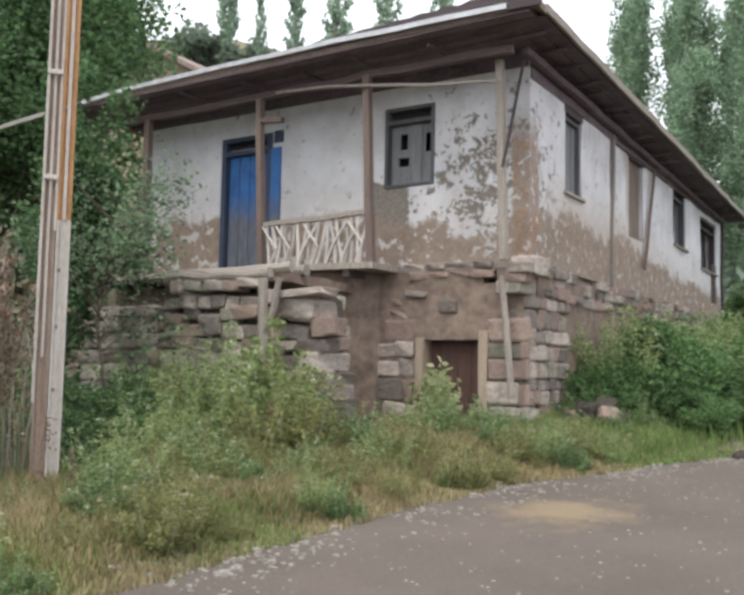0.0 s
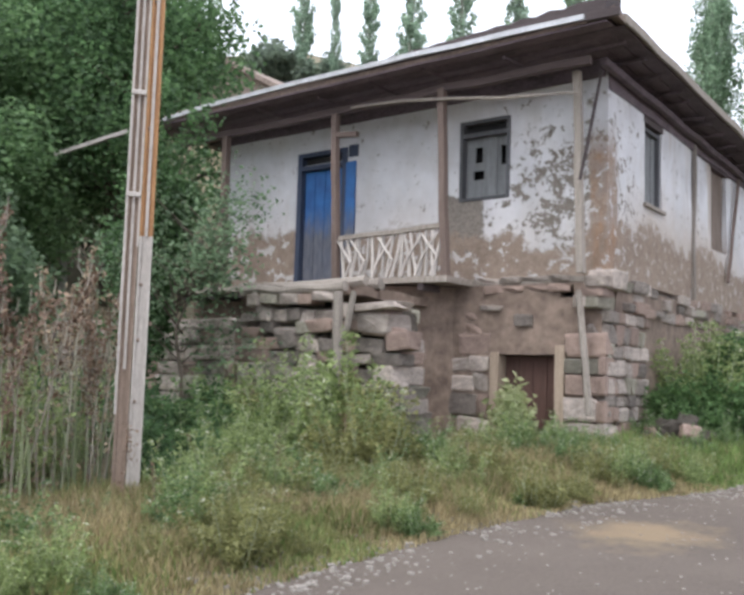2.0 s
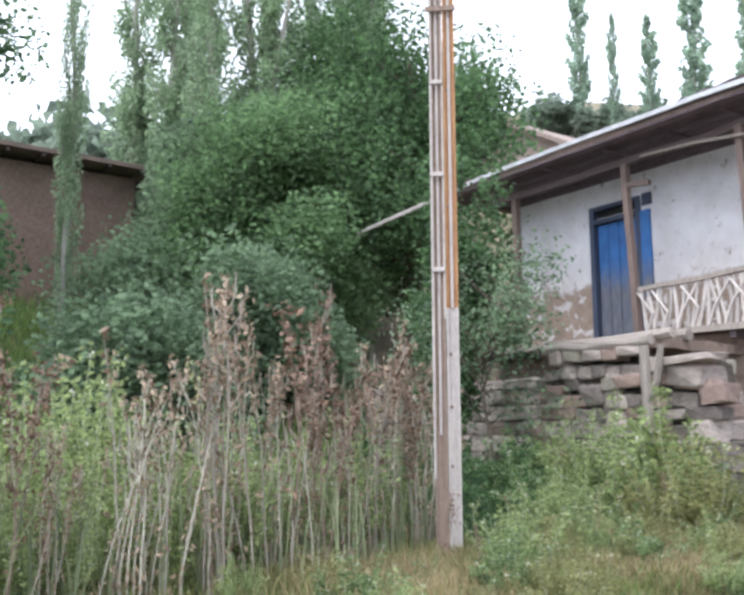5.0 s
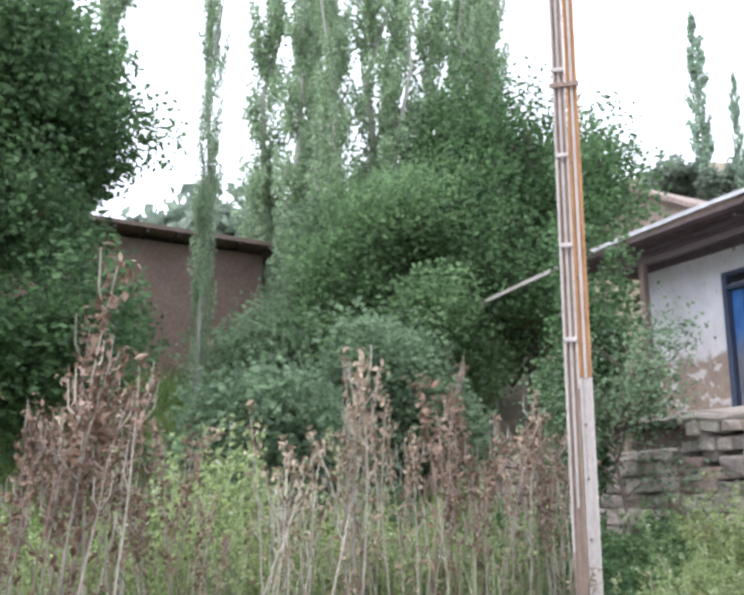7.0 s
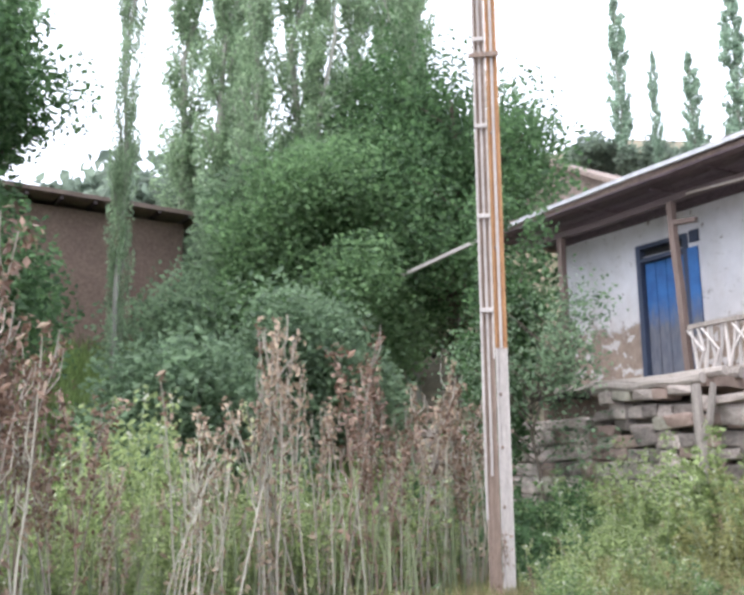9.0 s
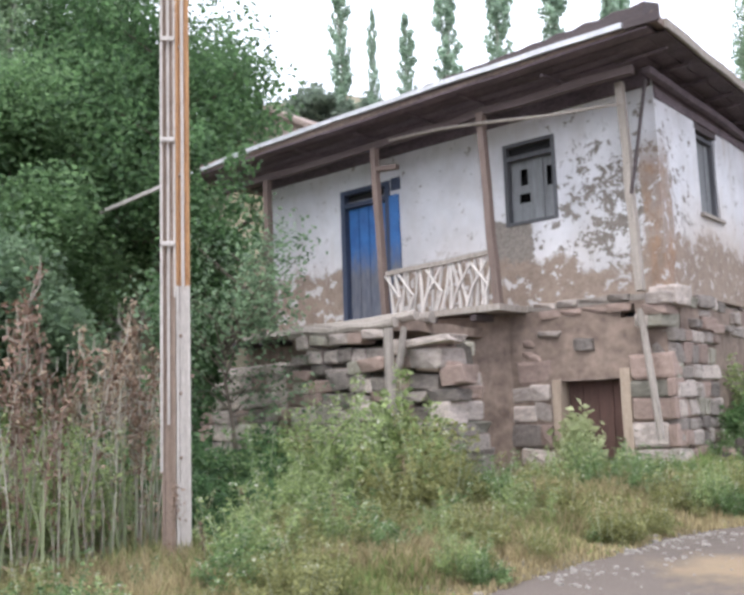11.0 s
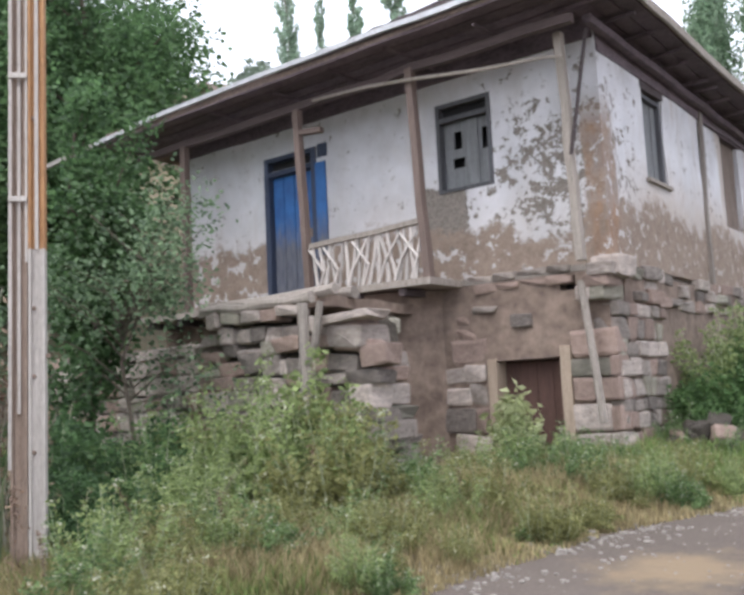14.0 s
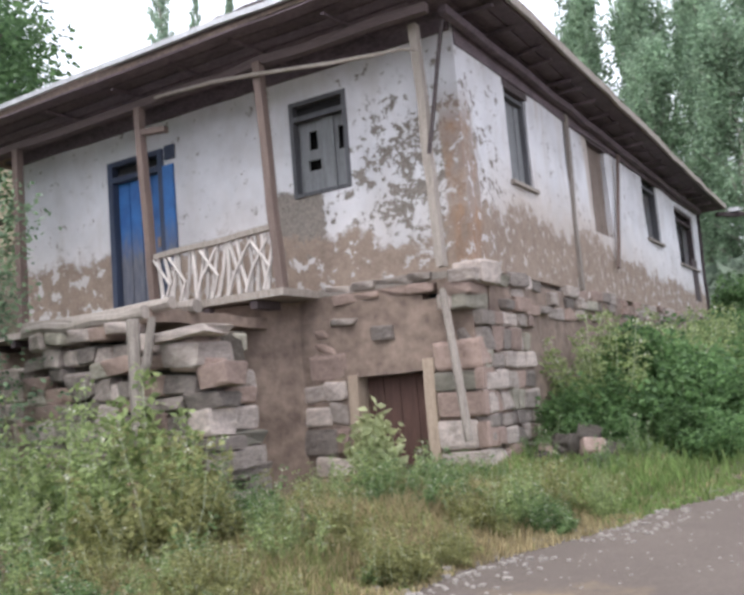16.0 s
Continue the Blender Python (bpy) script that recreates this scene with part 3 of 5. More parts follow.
def build_roof():
    # hipped roof with wide eaves; eave corners front-left, front-right, back-right, back-left
    a, b, c, d = Vector((-12.95, 10.72, 5.74)), Vector((-3.72, 10.72, 5.83)), Vector((-3.72, 26.9, 5.5)), Vector((-12.95, 26.9, 5.5))
    r0, r1 = Vector((-8.4, 16.4, 7.4)), Vector((-8.4, 21.0, 7.4))
    bm = bmesh.new()
    for quad in ((a, b, r0), (b, c, r1, r0), (c, d, r1), (d, a, r0, r1)):
        fs = [bm.verts.new(p + Vector((0, 0, 0.09))) for p in quad]
        gs = [bm.verts.new(p) for p in quad]
        bm.faces.new(fs)
        bm.faces.new(gs[::-1])
        n = len(quad)
        for i in range(2):
            if i == 0:
                bm.faces.new((gs[0], gs[1], fs[1], fs[0]))
    bmesh.ops.recalc_face_normals(bm, faces=bm.faces)
    roof = part("roof", bm, M_TILE, house, "low hipped roof of old clay tiles")
    # tile courses: ridged rolls up the two slopes that face the road
    for p, q, top0, top1, n in ((a, b, r0, r0, 60), (b, c, r0, r1, 78)):
        bm = bmesh.new()
        for i in range(n + 1):
            f = i / n
            e = p.lerp(q, f)
            g = top0.lerp(top1, f)
            up = Vector((0, 0, 0.15))
            tube(bm, [e.lerp(g, 0.02) + up * 0.9, e.lerp(g, 0.35) + up, e.lerp(g, 0.8) + up], [0.04, 0.045, 0.04], 6)
        part("tile_rolls", bm, M_TILE, roof)
    # tin strip on the front eave
    bm = bmesh.new()
    line = [Vector(p) for p in ((-13.0, 10.67, 5.74), (-11.6, 10.67, 5.84), (-9.0, 10.67, 5.90), (-6.5, 10.67, 5.91), (-4.14, 10.67, 5.89))]
    for p, q in zip(line, line[1:]):
        beam_between(bm, p, q, 0.05, 0.07, 0.012, 6)
    part("eave_strip", bm, M_TIN, roof, "pale galvanised strip along the eave")
    bm = bmesh.new()
    beam_between(bm, (-15.75, 10.67, 5.56), (-12.98, 10.67, 5.74), 0.05, 0.075, 0.02, 8)
    part("lath", bm, M_STICK, roof, "bare pale lath jutting past the eave")
    bm = bmesh.new()
    beam_between(bm, b + Vector((0.03, 0.2, 0.04)), c + Vector((0.03, 0, 0.04)), 0.04, 0.12, 0.03, 24)
    part("fascia", bm, M_WOOD, roof, "weathered grey edge board")
    bm = bmesh.new()
    beam_between(bm, b + Vector((-0.4, -0.03, 0.06)), b + Vector((0.04, -0.03, 0.05)), 0.05, 0.11, 0.01, 2)
    part("fascia", bm, M_BEAM, roof)
    # thick dark edge of tiles, heaped towards the corner
    rows_ = []
    bm = bmesh.new()
    for i in range(25):
        f = i / 24
        x = -8.6 + 4.72 * f
        top = 5.93 + 0.20 * f + 0.018 * math.sin(i * 2.9)
        rows_.append([bm.verts.new(c) for c in ((x, 10.70, 5.86), (x, 10.72, top), (x, 11.25, top + 0.16), (x, 11.25, 5.86))])
    for p, q in zip(rows_, rows_[1:]):
        for k in range(4):
            bm.faces.new((p[k], p[(k + 1) % 4], q[(k + 1) % 4], q[k]))
    bm.faces.new(rows_[0][::-1])
    bm.faces.new(rows_[-1])
    part("tile_edge", bm, M_BEAM, roof, "heaped dark edge tiles near the corner")
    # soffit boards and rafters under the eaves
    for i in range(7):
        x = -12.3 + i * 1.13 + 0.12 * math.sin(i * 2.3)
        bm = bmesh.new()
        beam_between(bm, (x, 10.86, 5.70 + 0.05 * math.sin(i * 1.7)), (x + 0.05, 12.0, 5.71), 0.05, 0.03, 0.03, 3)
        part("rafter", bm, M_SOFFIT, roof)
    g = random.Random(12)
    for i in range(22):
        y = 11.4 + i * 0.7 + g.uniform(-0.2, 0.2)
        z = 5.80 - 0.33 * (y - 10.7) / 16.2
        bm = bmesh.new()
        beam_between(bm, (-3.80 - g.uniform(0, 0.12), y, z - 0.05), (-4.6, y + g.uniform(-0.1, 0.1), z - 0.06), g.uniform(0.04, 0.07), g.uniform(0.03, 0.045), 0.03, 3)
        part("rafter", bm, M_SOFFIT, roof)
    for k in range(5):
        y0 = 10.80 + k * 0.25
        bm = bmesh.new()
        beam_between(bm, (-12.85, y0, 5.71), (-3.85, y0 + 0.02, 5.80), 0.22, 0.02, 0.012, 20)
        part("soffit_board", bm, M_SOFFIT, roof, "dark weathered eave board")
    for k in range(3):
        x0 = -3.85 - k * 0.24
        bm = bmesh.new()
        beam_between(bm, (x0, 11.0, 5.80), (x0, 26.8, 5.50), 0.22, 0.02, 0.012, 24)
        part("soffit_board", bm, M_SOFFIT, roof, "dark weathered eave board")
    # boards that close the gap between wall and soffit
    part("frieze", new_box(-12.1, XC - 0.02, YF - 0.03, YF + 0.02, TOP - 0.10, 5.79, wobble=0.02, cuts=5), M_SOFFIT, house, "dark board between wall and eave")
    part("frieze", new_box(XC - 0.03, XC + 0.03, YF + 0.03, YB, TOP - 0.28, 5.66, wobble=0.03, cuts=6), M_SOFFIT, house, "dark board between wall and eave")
    # wall plates
    bm = bmesh.new()
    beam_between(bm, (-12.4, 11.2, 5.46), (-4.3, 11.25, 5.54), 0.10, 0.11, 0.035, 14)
    part("plate", bm, M_PLATE, house, "reddish eave beam over the posts, with shade in its colour")
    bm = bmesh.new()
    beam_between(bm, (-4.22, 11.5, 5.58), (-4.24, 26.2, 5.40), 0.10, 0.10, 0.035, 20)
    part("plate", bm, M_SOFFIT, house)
    # a thin pole slung from post to post
    bm = bmesh.new()
    tube(bm, [(-8.3, 11.12, 5.48), (-7.3, 11.10, 5.42), (-6.5, 11.10, 5.32), (-5.5, 11.10, 5.17), (-4.62, 11.2, 5.12), (-4.5, 11.4, 5.14)], [0.020, 0.024, 0.026, 0.024, 0.020, 0.016], 6, 0.2)
    part("rail_pole", bm, M_WOOD, house, "thin crooked peeled pole under the eave")
    # the overhanging lath at the far corner of the eave
    bm = bmesh.new()
    tube(bm, [(-3.9, 26.7, 5.36), (-3.5, 27.0, 5.34), (-3.2, 27.1, 5.32)], [0.07, 0.08, 0.05], 6)
    part("eave_end", bm, M_BEAM, roof)
    part("cap", new_box(-3.62, -3.36, 26.85, 27.1, 5.40, 5.50, wobble=0.02, cuts=1), M_TIN, roof, "small pale tin cap on the eave end")


build_roof()


def build_post(x0, x1, z0, z1, w, y=11.55, name="post"):
    bm = bmesh.new()
    beam_between(bm, (x0, y, z0), (x1, y, z1), w, w * 0.9, 0.02, 6)
    return part(name, bm, M_WOOD if x0 > -5 else M_POST, house, "weathered timber post")


def build_front():
    build_post(-8.56, -8.70, FLOOR, 5.44, 0.11, 11.2)
    build_post(-6.50, -6.63, FLOOR, 5.50, 0.115, 11.2)
    build_post(-4.52, -4.60, FLOOR - 0.02, 5.5, 0.11, 11.5)
    build_post(-11.2, -11.22, FLOOR, 5.42, 0.12, 11.2)
    bm = bmesh.new()
    beam_between(bm, (-8.70, 11.2, 5.10), (-8.25, 11.25, 5.07), 0.1, 0.08)
    part("bracket", bm, M_POST, house)
    bm = bmesh.new()
    beam_between(bm, (-4.52, 11.45, 3.95), (-4.24, 11.5, 5.45), 0.035, 0.04, 0.01, 3)
    part("brace", bm, M_BEAM, house, "thin leaning brace at the corner")
    # balustrade of crooked sticks
    rail = bmesh.new()
    beam_between(rail, (-8.52, 11.2, 3.37), (-6.55, 11.2, 3.43), 0.09, 0.07, 0.025, 8)
    balu = part("balustrade", rail, M_WOOD, house, "railing of crooked peeled sticks under a worn rail")
    g = random.Random(4)
    for i in range(17):
        x = -8.42 + i * 0.113
        lean = g.uniform(-0.16, 0.20)
        bm = bmesh.new()
        tube(bm, [(x - lean / 2, 11.2 + g.uniform(-0.02, 0.02), FLOOR), (x + g.uniform(-0.04, 0.04), 11.2, 3.02), (x + lean / 2 + g.uniform(-0.03, 0.03), 11.2, 3.38)], [0.030, 0.026, 0.024], 6, 0.35)
        part("stick", bm, M_STICK, balu)
    for i in range(7):
        x = -8.36 + i * 0.27
        bm = bmesh.new()
        tube(bm, [(x, 11.16, 2.70), (x + 0.12, 11.15, 2.97), (x + 0.27 * g.choice((-1, 1)) + 0.1, 11.17, 3.33)], [0.024, 0.021, 0.018], 5, 0.35)
        part("stick", bm, M_STICK, balu)
    # upper door, blue
    frame_ = thing_part("door", house, new_box(-10.1, -9.02, YF + 0.10, YF + 0.15, FLOOR + 0.02, 4.83), M_BLUE, "blue-painted plank door, worn bare below")
    for x0, x1, z0, z1 in ((-10.12, -10.02, FLOOR, 5.12), (-9.1, -9.0, FLOOR, 5.12), (-10.02, -9.1, 5.04, 5.12), (-10.02, -9.1, 4.80, 4.88)):
        part("frame", new_box(x0, x1, YF - 0.03, YF + 0.12, z0, z1, bevel=0.006), M_NAVY, frame_, "dark navy door frame")
    for i in range(4):
        x0 = -10.01 + i * 0.23
        part("plank", new_box(x0 + 0.004, x0 + 0.222, YF + 0.075, YF + 0.105, FLOOR + 0.03, 4.79, bevel=0.006), M_BLUE, frame_)
    part("transom", new_box(-10.02, -9.1, YF + 0.1, YF + 0.12, 4.88, 5.04), M_UNLIT, frame_, "near-black sheet for the unlit glassless transom")
    part("muntin", new_box(-10.02, -9.1, YF + 0.06, YF + 0.10, 4.885, 4.915), M_TIN, frame_, "pale worn bar under the transom")
    part("latch", new_box(-9.24, -9.18, YF + 0.05, YF + 0.074, 3.72, 3.86, bevel=0.006), M_RUSTDARK, frame_, "rusted door latch")
    # no recess is cut: a flat navy plate stands in for a dark notch
    part("niche", new_box(-8.96, -8.76, YF - 0.02, YF - 0.004, 4.93, 5.14), M_NAVY, frame_, "flat dark plate in place of a dark notch beside the transom")
    part("reveal", new_box(-9.0, -8.80, YF - 0.035, YF + 0.03, FLOOR + 0.7, 4.85), M_BLUE, frame_, "blue paint on the open shutter leaf")
    # front window, boarded with grey planks that have two holes
    w = thing_part("window", house, pierced("y", YF + 0.10, 0.03, (-6.72, -5.88), (3.95, 4.95), [(-6.52, -6.39, 4.55, 4.80), (-6.55, -6.36, 4.28, 4.42), (-6.07, -5.93, 4.48, 4.78)], 0.0, 0.4), M_GREYWIN, "window closed with grey boards with holes broken in them")
    for x0, x1, z0, z1 in ((-6.74, -6.68, 3.93, 5.2), (-5.92, -5.86, 3.93, 5.2), (-6.68, -5.92, 5.14, 5.2), (-6.68, -5.92, 4.93, 5.0), (-6.68, -5.92, 3.93, 3.98)):
        part("frame", new_box(x0, x1, YF - 0.02, YF + 0.13, z0, z1, bevel=0.005), M_FRAME, w)
    part("rail", new_box(-6.68, -5.92, YF + 0.02, YF + 0.055, 4.93, 4.96), M_TIN, w, "pale bar under the dark upper light")
    part("upper_light", new_box(-6.68, -5.92, YF + 0.10, YF + 0.12, 5.0, 5.14), M_UNLIT, w, "near-black sheet for the unlit empty upper light")
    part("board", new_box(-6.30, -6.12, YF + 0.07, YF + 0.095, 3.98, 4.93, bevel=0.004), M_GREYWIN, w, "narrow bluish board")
    part("shade_sheet", new_box(-6.74, -5.86, YF + 0.30, YF + 0.34, 3.9, 5.2), M_UNLIT, w, "near-black sheet for the unlit room behind")
    # side windows
    for y0, y1, z0, z1, fill in ((13.42, 14.25, 3.96, 5.56, "shutter"), (20.65, 21.9, 4.08, 5.45, "open"), (23.6, 25.6, 3.85, 5.2, "broken")):
        # near-black sheet set back in the hole, in place of shade
        w = thing_part("window", house, new_box(XC - 0.3, XC - 0.27, y0, y1, z0, z1), M_UNLIT, "tall window with grey weathered frame")
        bar = z1 - (0.42 if fill == "shutter" else 0.30)
        for a0, a1, b0, b1 in ((y0, y0 + 0.07, z0, z1), (y1 - 0.07, y1, z0, z1), (y0 + 0.07, y1 - 0.07, z1 - 0.07, z1), (y0 + 0.07, y1 - 0.07, bar, bar + 0.06)):
            part("frame", new_box(XC - 0.16, XC - 0.03, a0, a1, b0, b1, bevel=0.005), M_FRAME if fill != "broken" else M_BEAM, w)
        if fill == "shutter":
            n = 4
            for i in range(n):
                p0, p1 = y0 + 0.07 + i * (y1 - y0 - 0.14) / n, y0 + 0.07 + (i + 1) * (y1 - y0 - 0.14) / n
                part("shutter", new_box(XC - 0.15 + 0.012 * (i % 2), XC - 0.11 + 0.012 * (i % 2), p0 + 0.006, p1 - 0.006, z0 + 0.03, bar, bevel=0.004), M_GREYWIN, w, "closed grey shutter board")
            part("head_board", new_box(XC - 0.10, XC + 0.01, y0 - 0.04, y1 + 0.04, bar + 0.10, z1 - 0.02, wobble=0.02, cuts=2), M_BEAM, w, "brown timber head under the eave")
        if fill == "broken":
            part("shutter", new_box(XC - 0.05, XC + 0.02, 24.9, 25.5, 3.05, 4.1, wobble=0.02, cuts=1), M_BEAM, w, "dark shutter hanging loose below the window")
        part("sill", new_box(XC - 0.16, XC + 0.06, y0 - 0.06, y1 + 0.06, z0 - 0.05, z0, wobble=0.01), M_WOOD, w)
    w = thing_part("window", house, new_box(XC - 0.30, XC - 0.09, 17.05, 18.1, 3.75, 5.4, wobble=0.03, cuts=3), M_BLIND, "window blocked with brown mud")
    part("lintel", new_box(XC - 0.14, XC + 0.01, 16.95, 18.2, 5.30, 5.40, wobble=0.02, cuts=2), M_SOFFIT, w)
    for y, w, mat in ((15.85, 0.10, M_WOOD), (26.25, 0.12, M_BEAM)):
        bm = bmesh.new()
        beam_between(bm, (XC + 0.03, y, FLOOR), (XC + 0.03, y + 0.05, 5.45), 0.06, w, 0.03, 5)
        part("post", bm, mat, house, "timber upright set in the side wall")
    bm = bmesh.new()
    beam_between(bm, (XC + 0.07, 17.9, 3.2), (XC + 0.07, 18.75, 5.4), 0.05, 0.07, 0.02, 4)
    part("brace", bm, M_POST, house)
    # low stable door
    d = thing_part("door", house, new_box(-5.93, -5.02, YF + 0.12, YF + 0.16, 0.1, 1.56), M_DARKDOOR, "dark red-brown low stable door")
    for i in range(4):
        part("plank", new_box(-5.92 + i * 0.226, -5.70 + i * 0.226, YF + 0.085, YF + 0.118, 0.12, 1.54, bevel=0.006), M_DARKDOOR, d)
    part("frame", new_box(-5.02, -4.88, YF - 0.16, YF + 0.1, 0.2, 1.70, wobble=0.015, cuts=2), M_DOORWOOD, d, "raw pale timber jamb")
    part("frame", new_box(-6.06, -5.93, YF - 0.15, YF + 0.1, 0.2, 1.60, wobble=0.015, cuts=2), M_DOORWOOD, d, "raw pale timber jamb")
    part("lintel", new_box(-6.12, -4.84, YF - 0.12, YF + 0.1, 1.57, 1.68, wobble=0.02, cuts=2), M_MUD, d)
    # beam socket by the corner, and a pole leaning on the wall below it
    part("beam_socket", new_box(-5.02, -4.74, YF + 0.12, YF + 0.16, 2.36, 2.58), M_UNLIT, house, "near-black sheet for the unlit empty beam socket")
    bm = bmesh.new()
    tube(bm, [(-4.40, 11.55, 0.75), (-4.5, 11.6, 1.6), (-4.62, 11.68, 2.45)], [0.05, 0.05, 0.045], 7, 0.2)
    part("prop", bm, M_WOOD, house, "grey pole leaning on the wall")


def thing_part(name, parent, bm, material, label):
    return part(name, bm, material, parent, label)


build_front()

# ---- stones of the house ----
def course(parent, x0, x1, z, h, y, depth, along="x", size=(0.28, 0.6), proud=0.05):
    p = x0
    while p < x1 - 0.08:
        w = min(rng.uniform(*size), x1 - p)
        hh = h * rng.uniform(0.78, 1.0)
        off = rng.uniform(-proud, proud * 0.5)
        if along == "x":
            put_stone(parent, p + w / 2, y + off + depth / 2, z + hh / 2, w * 1.03, depth, hh, rng.uniform(-3, 3), rng.uniform(-3, 3))
        else:
            put_stone(parent, y - off - depth / 2, p + w / 2, z + hh / 2, depth, w * 1.03, hh, rng.uniform(-3, 3), rng.uniform(-3, 3))
        p += w


def build_house_stones():
    wf, ws = low_front_wall, low_side_wall
    # quoins at the corner, seen on the side wall
    z = 0.2
    while z < 2.1:
        h = rng.uniform(0.17, 0.30)
        course(ws, 11.86, 13.4 + rng.uniform(-0.2, 0.12), z, h, XC + 0.06, 0.3, "y", (0.16, 0.40), 0.03)
        z += h
    # ashlar round the stable door
    z = 0.05
    while z < 1.7:
        h = rng.uniform(0.24, 0.36)
        course(wf, -4.86, XC + 0.06, z, h, YF - 0.17, 0.3, "x", (0.45, 0.6), 0.02)
        course(wf, -6.85 + rng.uniform(-0.2, 0.25), -6.10, z, h, YF - 0.14, 0.3, "x", (0.4, 0.7), 0.02)
        z += h
    # flat ledge stones below the floor
    for z, h in ((2.20, 0.10), (2.32, 0.12), (2.46, 0.13), (2.60, 0.12)):
        p = -7.0 if z > 2.4 else -6.6
        end = -4.95 if z > 2.4 else -5.6
        while p < end:
            w = rng.uniform(0.16, 0.6)
            if rng.random() < (0.75 if z > 2.4 else 0.4):
                put_stone(wf, p + w / 2, YF + 0.085 + rng.uniform(-0.03, 0.03), z + h / 2, w, 0.40, h * rng.uniform(0.6, 1.0), rng.uniform(-3, 3), rng.uniform(-4, 4), int(rng.choice((3, 10, 11))))
            p += w
    for i in range(7):
        put_stone(wf, rng.uniform(-6.9, -6.1), YF + 0.08, rng.uniform(1.5, 2.2), rng.uniform(0.14, 0.3), 0.36, rng.uniform(0.08, 0.16), rng.uniform(-4, 4), rng.uniform(-6, 6), 10 + i % 2)
    put_stone(wf, -5.55, YF - 0.02, 2.06, 0.28, 0.25, 0.17, 0, 4, 0)
    put_stone(wf, -4.62, YF - 0.15, 2.30, 0.18, 0.25, 0.16, 0, 4, 1)
    for y in np.arange(11.85, 26, 0.42):
        for z in (2.28, 2.46, 2.60):
            if rng.random() < 0.8:
                put_stone(ws, XC - 0.10 + rng.uniform(-0.04, 0.06), y + rng.uniform(-0.1, 0.1), z + rng.uniform(-0.03, 0.03), 0.3, rng.uniform(0.25, 0.55), rng.uniform(0.1, 0.2), rng.uniform(-8, 8), rng.uniform(-4, 4))
    put_stone(ws, XC - 0.04, 12.1, 2.62, 0.36, 0.55, 0.26, 0, 0, 2)


# ---- the dry-stone landing in front of the blue door ----
terrace = thing("stone_landing", "crumbling dry-stone landing with log edges before the blue door", "stone wall", (-7.2, 9.4, 0))


def build_terrace():
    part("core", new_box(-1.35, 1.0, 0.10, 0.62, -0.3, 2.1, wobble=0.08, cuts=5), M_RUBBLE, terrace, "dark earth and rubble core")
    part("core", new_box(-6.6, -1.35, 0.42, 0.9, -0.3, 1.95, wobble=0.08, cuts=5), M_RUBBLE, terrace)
    z = 0.0
    while z < 2.02:
        h = rng.uniform(0.13, 0.27)
        right = 1.14 + 0.18 * max(0, 1.5 - z) + rng.uniform(-0.09, 0.07)
        p = -1.5 + rng.uniform(-0.12, 0.1)
        while p < right - 0.08:
            w = min(rng.choice((0.16, 0.22, 0.28, 0.34, 0.42, 0.5)) * rng.uniform(0.85, 1.15), right - p + 0.1)
            hh = h * rng.uniform(0.74, 1.05)
            put_stone(terrace, p + w / 2, 0.14 + rng.uniform(-0.05, 0.04), z + hh / 2 + rng.uniform(-0.04, 0.05), w * rng.uniform(0.96, 1.04), 0.42, hh * 1.04, rng.uniform(-7, 7) + 180 * int(rng.integers(2)), rng.uniform(-5, 5))
            p += w
        put_stone(terrace, right - 0.3, 0.5, z + h / 2, 0.4, 0.45, h * 0.95, rng.uniform(-9, 9), rng.uniform(-6, 6))
        z += h
    z = 0.0
    while z < 1.95:
        h = rng.uniform(0.15, 0.27)
        p = -6.6
        while p < -1.5:
            w = rng.uniform(0.2, 0.52)
            put_stone(terrace, p + w / 2, 0.34 + rng.uniform(-0.07, 0.05), z + h / 2, w * 1.0, 0.42, h * rng.uniform(0.82, 1.05), rng.uniform(-10, 10), rng.uniform(-6, 6))
            p += w
        z += h
    # the long flat slab that juts out, and round stones on top
    put_stone(terrace, 0.86, 0.0, 2.06, 0.66, 0.5, 0.09, 2, -4, 0)
    put_stone(terrace, 0.85, 0.08, 1.86, 0.50, 0.5, 0.27, 0, 2, 3)
    for x in (-1.32, -1.02, -0.66, -0.34, -0.05):
        put_stone(terrace, x, 0.02, 2.18 + rng.uniform(-0.03, 0.05), rng.uniform(0.2, 0.34), 0.3, rng.uniform(0.11, 0.19), rng.uniform(-20, 20), rng.uniform(-12, 12))
    # logs that edge the landing, and its trodden top reaching back to the door
    for y, zz, r, x0, x1 in ((-0.06, 2.34, 0.075, -1.6, 0.30), (0.16, 2.42, 0.07, -1.8, 0.5), (0.7, 2.46, 0.07, -1.7, 0.35)):
        bm = bmesh.new()
        xs = np.linspace(x0, x1, 6)
        tube(bm, [(x, y + rng.uniform(-0.03, 0.03), zz + rng.uniform(-0.03, 0.03)) for x in xs], [r * rng.uniform(0.85, 1.15) for _ in xs], 8, 0.3)
        part("log", bm, M_WOOD, terrace, "grey split log")
    part("slab", new_box(-1.7, 0.25, 0.1, 2.05, 2.26, 2.40, wobble=0.05, cuts=4), M_MUD, terrace, "trodden earth top")
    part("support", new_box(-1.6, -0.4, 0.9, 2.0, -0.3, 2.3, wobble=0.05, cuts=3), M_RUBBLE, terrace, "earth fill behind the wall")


build_terrace()


